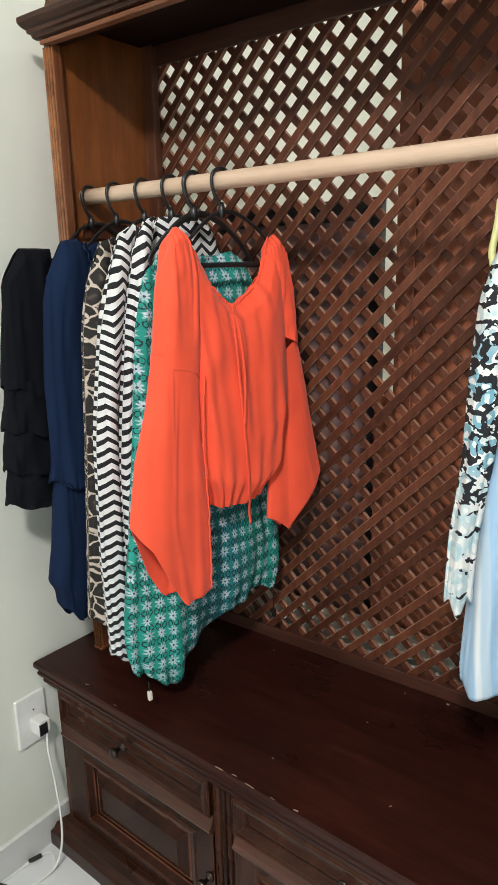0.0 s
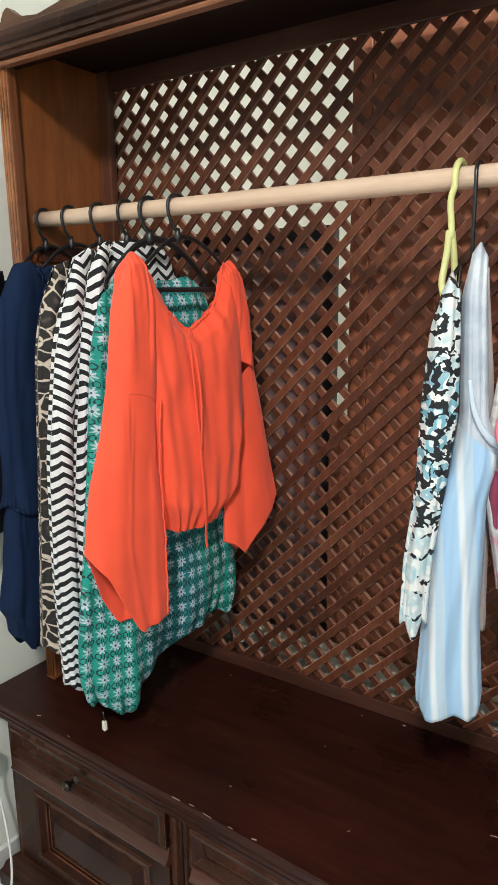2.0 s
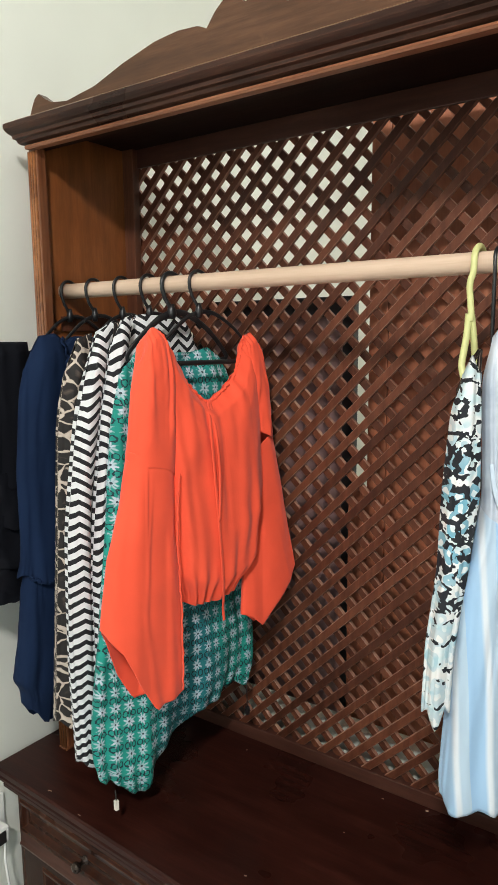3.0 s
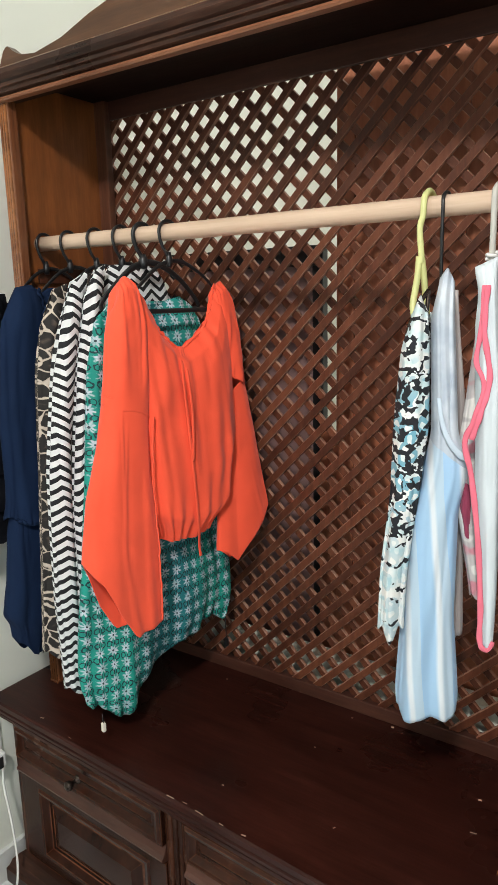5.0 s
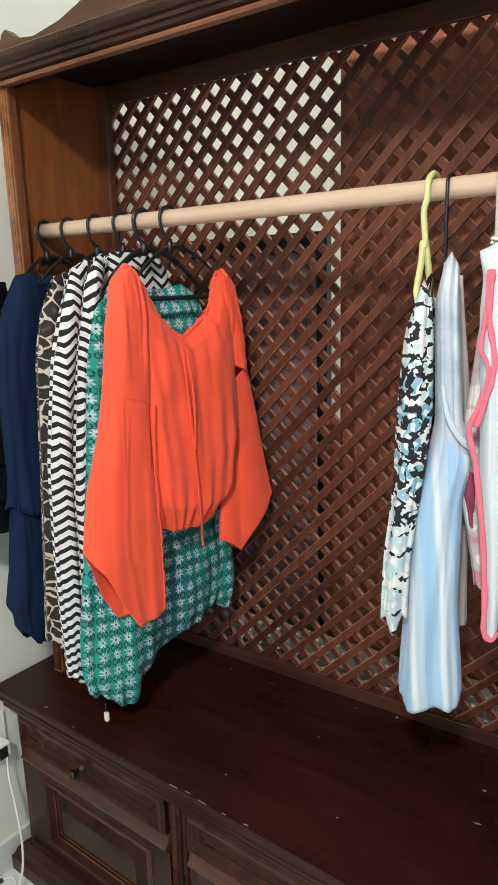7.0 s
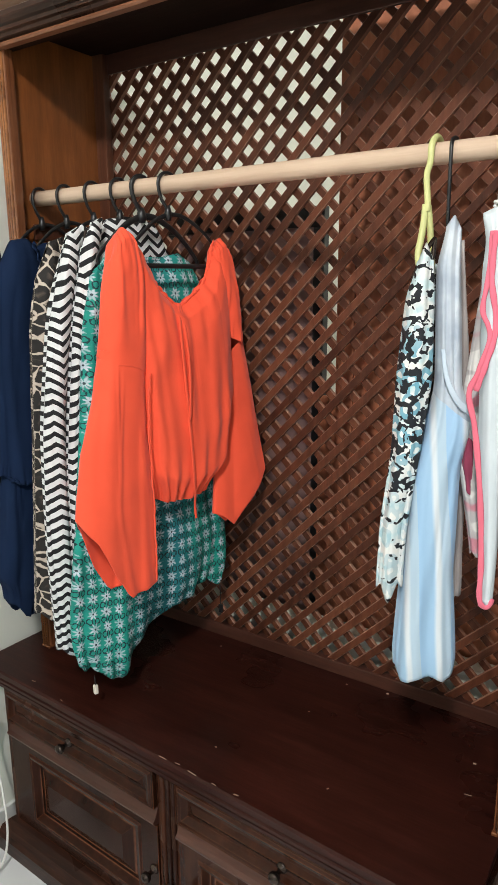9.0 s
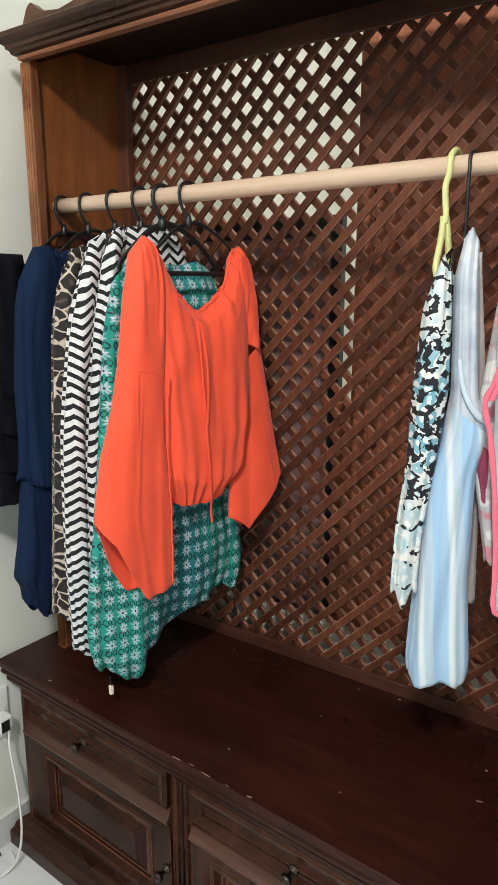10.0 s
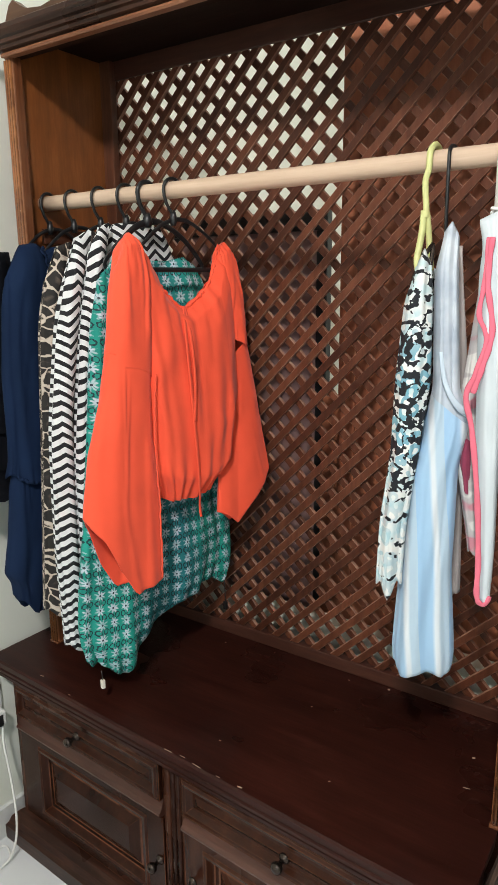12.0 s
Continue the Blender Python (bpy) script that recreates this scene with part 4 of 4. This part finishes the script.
cloth_tube("flounce", [(0, 0.104, 0.164, 0.016, -0.002), (0.4, 0.094, 0.182, 0.018, 0.006), (1, 0.052, 0.191, 0.013, 0.038)],
           [(-1, 1.204), (-0.2, 1.214), (0.5, 1.230), (1, 1.236)], [(-1, 0.908), (-0.4, 0.872), (-0.1, 0.895), (1, 0.965)], M_ORANGE, g, seed=55, folds=3, amp=0.0014, nu=150, nv=90, creases=8, crease=0.0014, pinch=False)
rim = curve([(0.006, -0.096, 1.420 - RZ), (0.007, -0.072, 1.384 - RZ), (0.008, -0.040, 1.336 - RZ), (0.009, 0.003, 1.300 - RZ), (0.009, 0.036, 1.316 - RZ), (0.008, 0.062, 1.336 - RZ), (0.006, 0.080, 1.368 - RZ), (0.005, 0.090, 1.408 - RZ)], 14)
rim = [p + Vector((0.0012 * math.sin(i * 1.7), 0, 0.0010 * math.sin(i * 2.3))) for i, p in enumerate(rim)]
bar("neck_band", rim, [0.0026 + 0.0007 * math.sin(i * 1.9) for i in range(len(rim))], M_ORANGE, g, "gathered elastic neck band", n=8)
bar("neck_tie", curve([(0.012, 0.004, 1.302 - RZ), (0.040, -0.014, 1.26 - RZ), (0.052, -0.018, 1.20 - RZ), (0.058, -0.016, 1.12 - RZ), (0.060, -0.010, 1.02 - RZ), (0.050, 0.000, 0.96 - RZ), (0.038, 0.008, 0.93 - RZ), (0.036, 0.012, 0.905 - RZ)]), 0.0034, M_ORANGE, g, n=8, flat=0.4)
bar("neck_tie", curve([(0.012, 0.006, 1.302 - RZ), (0.042, -0.004, 1.25 - RZ), (0.056, -0.008, 1.18 - RZ), (0.060, -0.014, 1.10 - RZ)]), 0.0030, M_ORANGE, g, n=8, flat=0.4)

# ---------- clothes at the far end of the rod ----------
h = empty("clothes_hanger", (0.905, RY, RZ), "yellow-green plastic clothes hanger on the rod", "hanger", "hangers on the rod")
bar("hook", curve([(0, 0.024, -0.004), (0, 0.019, 0.014), (0, 0.0, 0.0215), (0, -0.019, 0.010), (0, -0.022, -0.012), (-0.004, -0.022, -0.03), (-0.001, -0.022, -0.065), (-0.002, -0.022, -0.075)]), 0.0044, M_YELLOW, h)
bar("front_arm", curve([(-0.004, -0.022, -0.066), (-0.005, -0.023, -0.090), (-0.007, -0.026, -0.112), (-0.008, -0.031, -0.132), (-0.002, -0.038, -0.150)]), 0.0047, M_YELLOW, h)
bar("rear_arm", curve([(-0.001, -0.020, -0.068), (0.001, -0.016, -0.090), (0.002, -0.010, -0.12), (0.002, -0.002, -0.145)]), 0.0046, M_YELLOW, h)
h = empty("clothes_hanger", (0.930, RY, RZ), "thin black wire clothes hanger on the rod", "hanger", "hangers on the rod")
bar("hook", curve([(0, 0.018, -0.006), (0, 0.013, 0.012), (0, 0.0, 0.0175), (0, -0.014, 0.011), (0.001, -0.0185, -0.006), (0.001, -0.0185, -0.05), (0.0, -0.014, -0.09), (0.0, -0.010, -0.115)]), 0.0026, M_BLACKPLASTIC, h)
bar("loop", curve([(-0.004, -0.050, -0.112), (-0.010, -0.066, -0.13), (-0.020, -0.080, -0.165), (-0.012, -0.080, -0.178), (-0.002, -0.074, -0.17), (-0.002, -0.060, -0.135), (-0.004, -0.050, -0.112)]), 0.0030, M_STEEL, h, "grey metal loop")
h = empty("clothes_hanger", (0.999, RY, RZ), "milky grey plastic clothes hanger with twisted collar", "hanger", "hangers on the rod")
bar("hook", curve([(0, 0.022, -0.006), (0, 0.018, 0.013), (0, 0.0, 0.0205), (0, -0.018, 0.011), (0, -0.0205, -0.006), (0, -0.0195, -0.04), (-0.001, -0.017, -0.075), (-0.002, -0.016, -0.10)]), 0.0042, M_CLEAR, h)
bar("collar", [(0.0065 * math.cos(a * 0.9) - 0.001, 0.0065 * math.sin(a * 0.9) - 0.017, -0.066 - 0.0022 * a / 3) for a in range(12)], 0.0025, M_WHITEPLASTIC, h, "twisted white cord", n=6)

g = garment("print_blouse", 0.920, 72, "black white and turquoise print blouse on a yellow hanger", "blouse", 0.12)
cloth_tube("sleeve", [(0, -0.006, 0.012, 0.020, 0.0), (0.1, -0.020, 0.016, 0.032, 0.0), (0.35, -0.028, 0.018, 0.036, 0.0), (0.55, -0.030, 0.008, 0.034, 0.0), (0.8, -0.042, -0.006, 0.026, 0.0), (1, -0.045, -0.010, 0.022, 0.0)],
           [(-1, 1.36), (0, 1.385), (1, 1.36)], [(-1, 0.912), (0, 0.896), (1, 0.916)], M_ANIMAL, g, seed=61, folds=5, amp=0.003, hem=0.006)
cloth_tube("body", [(0, 0.000, 0.016, 0.02, -0.08), (0.1, -0.014, 0.018, 0.06, -0.10), (1, -0.016, 0.016, 0.07, -0.10)], FLAT(1.36), FLAT(1.02), M_ANIMAL, g, seed=66, folds=5, amp=0.003)
g = garment("striped_dress", 0.945, 72, "pale blue and white striped dress with grey lining", "dress", 0.15)
cloth_tube("skirt", [(0, -0.006, 0.012, 0.015, 0.0), (0.08, -0.017, 0.014, 0.026, 0.0), (0.33, -0.012, 0.024, 0.032, 0.0), (0.385, -0.020, 0.040, 0.036, 0.0), (0.43, -0.028, 0.038, 0.036, 0.0), (0.50, -0.040, 0.028, 0.034, 0.0), (0.75, -0.046, 0.026, 0.034, 0.0), (0.97, -0.053, 0.037, 0.032, 0.0), (1, -0.050, 0.034, 0.028, 0.0)],
           [(-1, 1.405), (0, 1.42), (1, 1.40)], [(-1, 0.770), (-0.7, 0.758), (-0.3, 0.762), (0.2, 0.769), (0.7, 0.762), (1, 0.774)], M_STRIPE, g, seed=62, folds=4, amp=0.0026, creases=30, crease=0.0034, pleats=[(0.35, 0.16, 0.006, 0.44, 0.85, -1.2), (-0.35, 0.14, 0.005, 0.6, 1.1, 0.35), (0.1, 0.10, 0.004, 0.02, 0.36, 0.1)], hem=0.0016, nu=110, nv=110)
cloth_tube("lining", [(0, 0.004, 0.016, 0.015, -0.05), (0.3, 0.006, 0.032, 0.02, -0.06), (1, 0.004, 0.042, 0.02, -0.07)], FLAT(1.39), [(-1, 0.82), (1, 0.87)], M_GREYSATIN, g, seed=63, folds=4, amp=0.003)
band = curve([(0.034, -0.003, 1.250 - RZ), (0.037, 0.003, 1.215 - RZ), (0.039, 0.014, 1.190 - RZ), (0.037, 0.027, 1.174 - RZ), (0.032, 0.037, 1.168 - RZ)])
bar("waist_band", band, [0.0026 + 0.0030 * i / (len(band) - 1) for i in range(len(band))], M_BANDBLUE, g, "pale folded waist band", n=8, flat=0.22)
g = garment("white_blouse", 1.005, 72, "white blouse with pink binding on a grey hanger", "blouse", 0.14)
cloth_tube("body", [(0, -0.019, 0.009, 0.010, 0.0), (0.06, -0.010, 0.010, 0.02, 0.0), (0.14, -0.014, 0.014, 0.024, 0), (0.3, -0.010, 0.022, 0.030, 0.0), (0.6, -0.004, 0.026, 0.030, 0.0), (0.9, 0.008, 0.029, 0.026, 0.0), (1, 0.010, 0.028, 0.022, 0.0)],
           [(-1, 1.418), (1, 1.430)], [(-1, 0.915), (-0.4, 0.900), (0.4, 0.900), (1, 0.925)], M_WHITECLOTH, g, seed=64, folds=3, amp=0.002)
cloth_tube("side_panel", [(0, -0.012, -0.002, 0.010, -0.03), (0.4, -0.027, -0.002, 0.012, -0.03), (0.62, -0.030, 0.0, 0.012, -0.03), (1, -0.004, 0.010, 0.010, -0.03)], FLAT(1.33), FLAT(0.96), M_BLUSH, g, "grey white and rose side", seed=68, folds=3, amp=0.002)
edge = curve([(0.024, -0.006, 1.395 - RZ), (0.028, -0.008, 1.34 - RZ), (0.028, -0.012, 1.30 - RZ), (0.030, -0.001, 1.27 - RZ), (0.032, -0.012, 1.225 - RZ), (0.032, -0.022, 1.195 - RZ), (0.034, -0.012, 1.15 - RZ), (0.034, 0.000, 1.06 - RZ), (0.030, 0.007, 0.97 - RZ), (0.028, 0.008, 0.920 - RZ), (0.026, 0.013, 0.904 - RZ), (0.024, 0.021, 0.903 - RZ), (0.022, 0.026, 0.914 - RZ)])
bar("binding", edge, [0.0030 + 0.0008 * min(1.0, i / 40) + 0.0004 * math.sin(i * 0.9) for i in range(len(edge))], M_PINK, g, "pink binding", n=8, flat=0.35)
inner = curve([(0.026, -0.002, 1.395 - RZ), (0.030, -0.004, 1.34 - RZ), (0.031, 0.005, 1.28 - RZ), (0.034, -0.004, 1.235 - RZ), (0.034, -0.014, 1.20 - RZ)])
bar("binding", inner, [0.0036 + 0.0005 * math.sin(i * 1.3) for i in range(len(inner))], M_PINK, g, "pink binding", n=8, flat=0.35)
cloth_tube("side_trim", [(0, -0.020, -0.010, 0.006, -0.020), (0.5, -0.024, -0.008, 0.008, -0.020), (1, -0.016, -0.008, 0.006, -0.020)], FLAT(1.13), [(-1, 1.06), (1, 1.04)], M_WINE, g, "wine red eyelet trim", seed=69, folds=3, amp=0.0015, nu=40, nv=24, creases=6)

# ---------- outlet and charger on the west wall ----------
o = empty("wall_outlet", (0.0, -0.010, 0.414), "white plastic wall outlet plate", "outlet")
p = block("plate", (0.0, 0.008, -0.043, 0.032, 0.354, 0.474), M_WHITEPLASTIC, o, bevel=0.003)
p.matrix_parent_inverse = o.matrix_world.inverted()
for zz in (0.436, 0.392):
    p = lathe("socket", [(0.0001, 0.0), (0.002, 0.0), (0.0022, 0.0008), (0.0001, 0.0009)], pose(0.008, -0.001, zz, 0, 90, 0), M_STEEL, o, "small screw")
    p.matrix_parent_inverse = o.matrix_world.inverted()
c = empty("phone_charger", (0.008, -0.006, 0.402), "white plug charger with a hanging white cable", "charger")
for nm, b, m in (("plug", (0.008, 0.040, -0.014, 0.018, 0.386, 0.420), M_WHITEPLASTIC), ("plug_face", (0.0402, 0.0420, -0.012, 0.008, 0.388, 0.414), M_BLACKPLASTIC)):
    p = block(nm, b, m, c, bevel=0.004 if nm == "plug" else 0.0)
    p.matrix_parent_inverse = c.matrix_world.inverted()
p = bar("cable", curve([(0.034, 0.010, 0.388), (0.040, 0.004, 0.34), (0.060, 0.000, 0.26), (0.078, -0.008, 0.19), (0.088, -0.020, 0.14), (0.088, -0.036, FZ + 0.024), (0.080, -0.060, FZ + 0.004), (0.072, -0.12, FZ + 0.004)]), 0.0026, M_WHITEPLASTIC, c, n=8)
p.matrix_parent_inverse = c.matrix_world.inverted()
p = bar("cable_end", curve([(0.018, -0.062, FZ + 0.006), (0.022, -0.048, FZ + 0.006), (0.026, -0.034, FZ + 0.006)]), 0.0050, M_BLACKPLASTIC, c, "dark cable connector", n=8)
p.matrix_parent_inverse = c.matrix_world.inverted()
p = bar("cable", curve([(0.012, -0.16, FZ + 0.004), (0.018, -0.09, FZ + 0.004), (0.026, -0.034, FZ + 0.005), (0.040, -0.016, FZ + 0.004), (0.074, -0.030, FZ + 0.004)]), 0.0022, M_WHITEPLASTIC, c, n=8)
p.matrix_parent_inverse = c.matrix_world.inverted()

# ---------- a black bin on the floor by the wall ----------
bx, by = 0.287, -0.345
waste = empty("waste_bin", (bx, by, FZ), "small round black plastic bin on the pale floor", "bin")
lathe("bin_body", [(0.001, 0.004), (0.072, 0.004), (0.074, 0.0), (0.078, 0.004), (0.098, 0.240), (0.1035, 0.243), (0.1045, 0.248), (0.1020, 0.253), (0.0980, 0.252), (0.0955, 0.246), (0.0755, 0.010), (0.001, 0.010)], Matrix(), M_BLACKPLASTIC, waste, n=44)

# ---------- lamps out of view; the back one is added to go with the fill ---
for x, y in ((1.45, -1.65), (0.9, 1.25)):
    l = empty("ceiling_lamp", (x, y, 2.75), "round white ceiling lamp", "lamp")
    p = lathe("lamp_base", [(0.16, 2.71), (0.18, 2.72), (0.18, 2.75)], pose(x, y, 0), M_WHITEPLASTIC, l)
    p.matrix_parent_inverse = l.matrix_world.inverted()
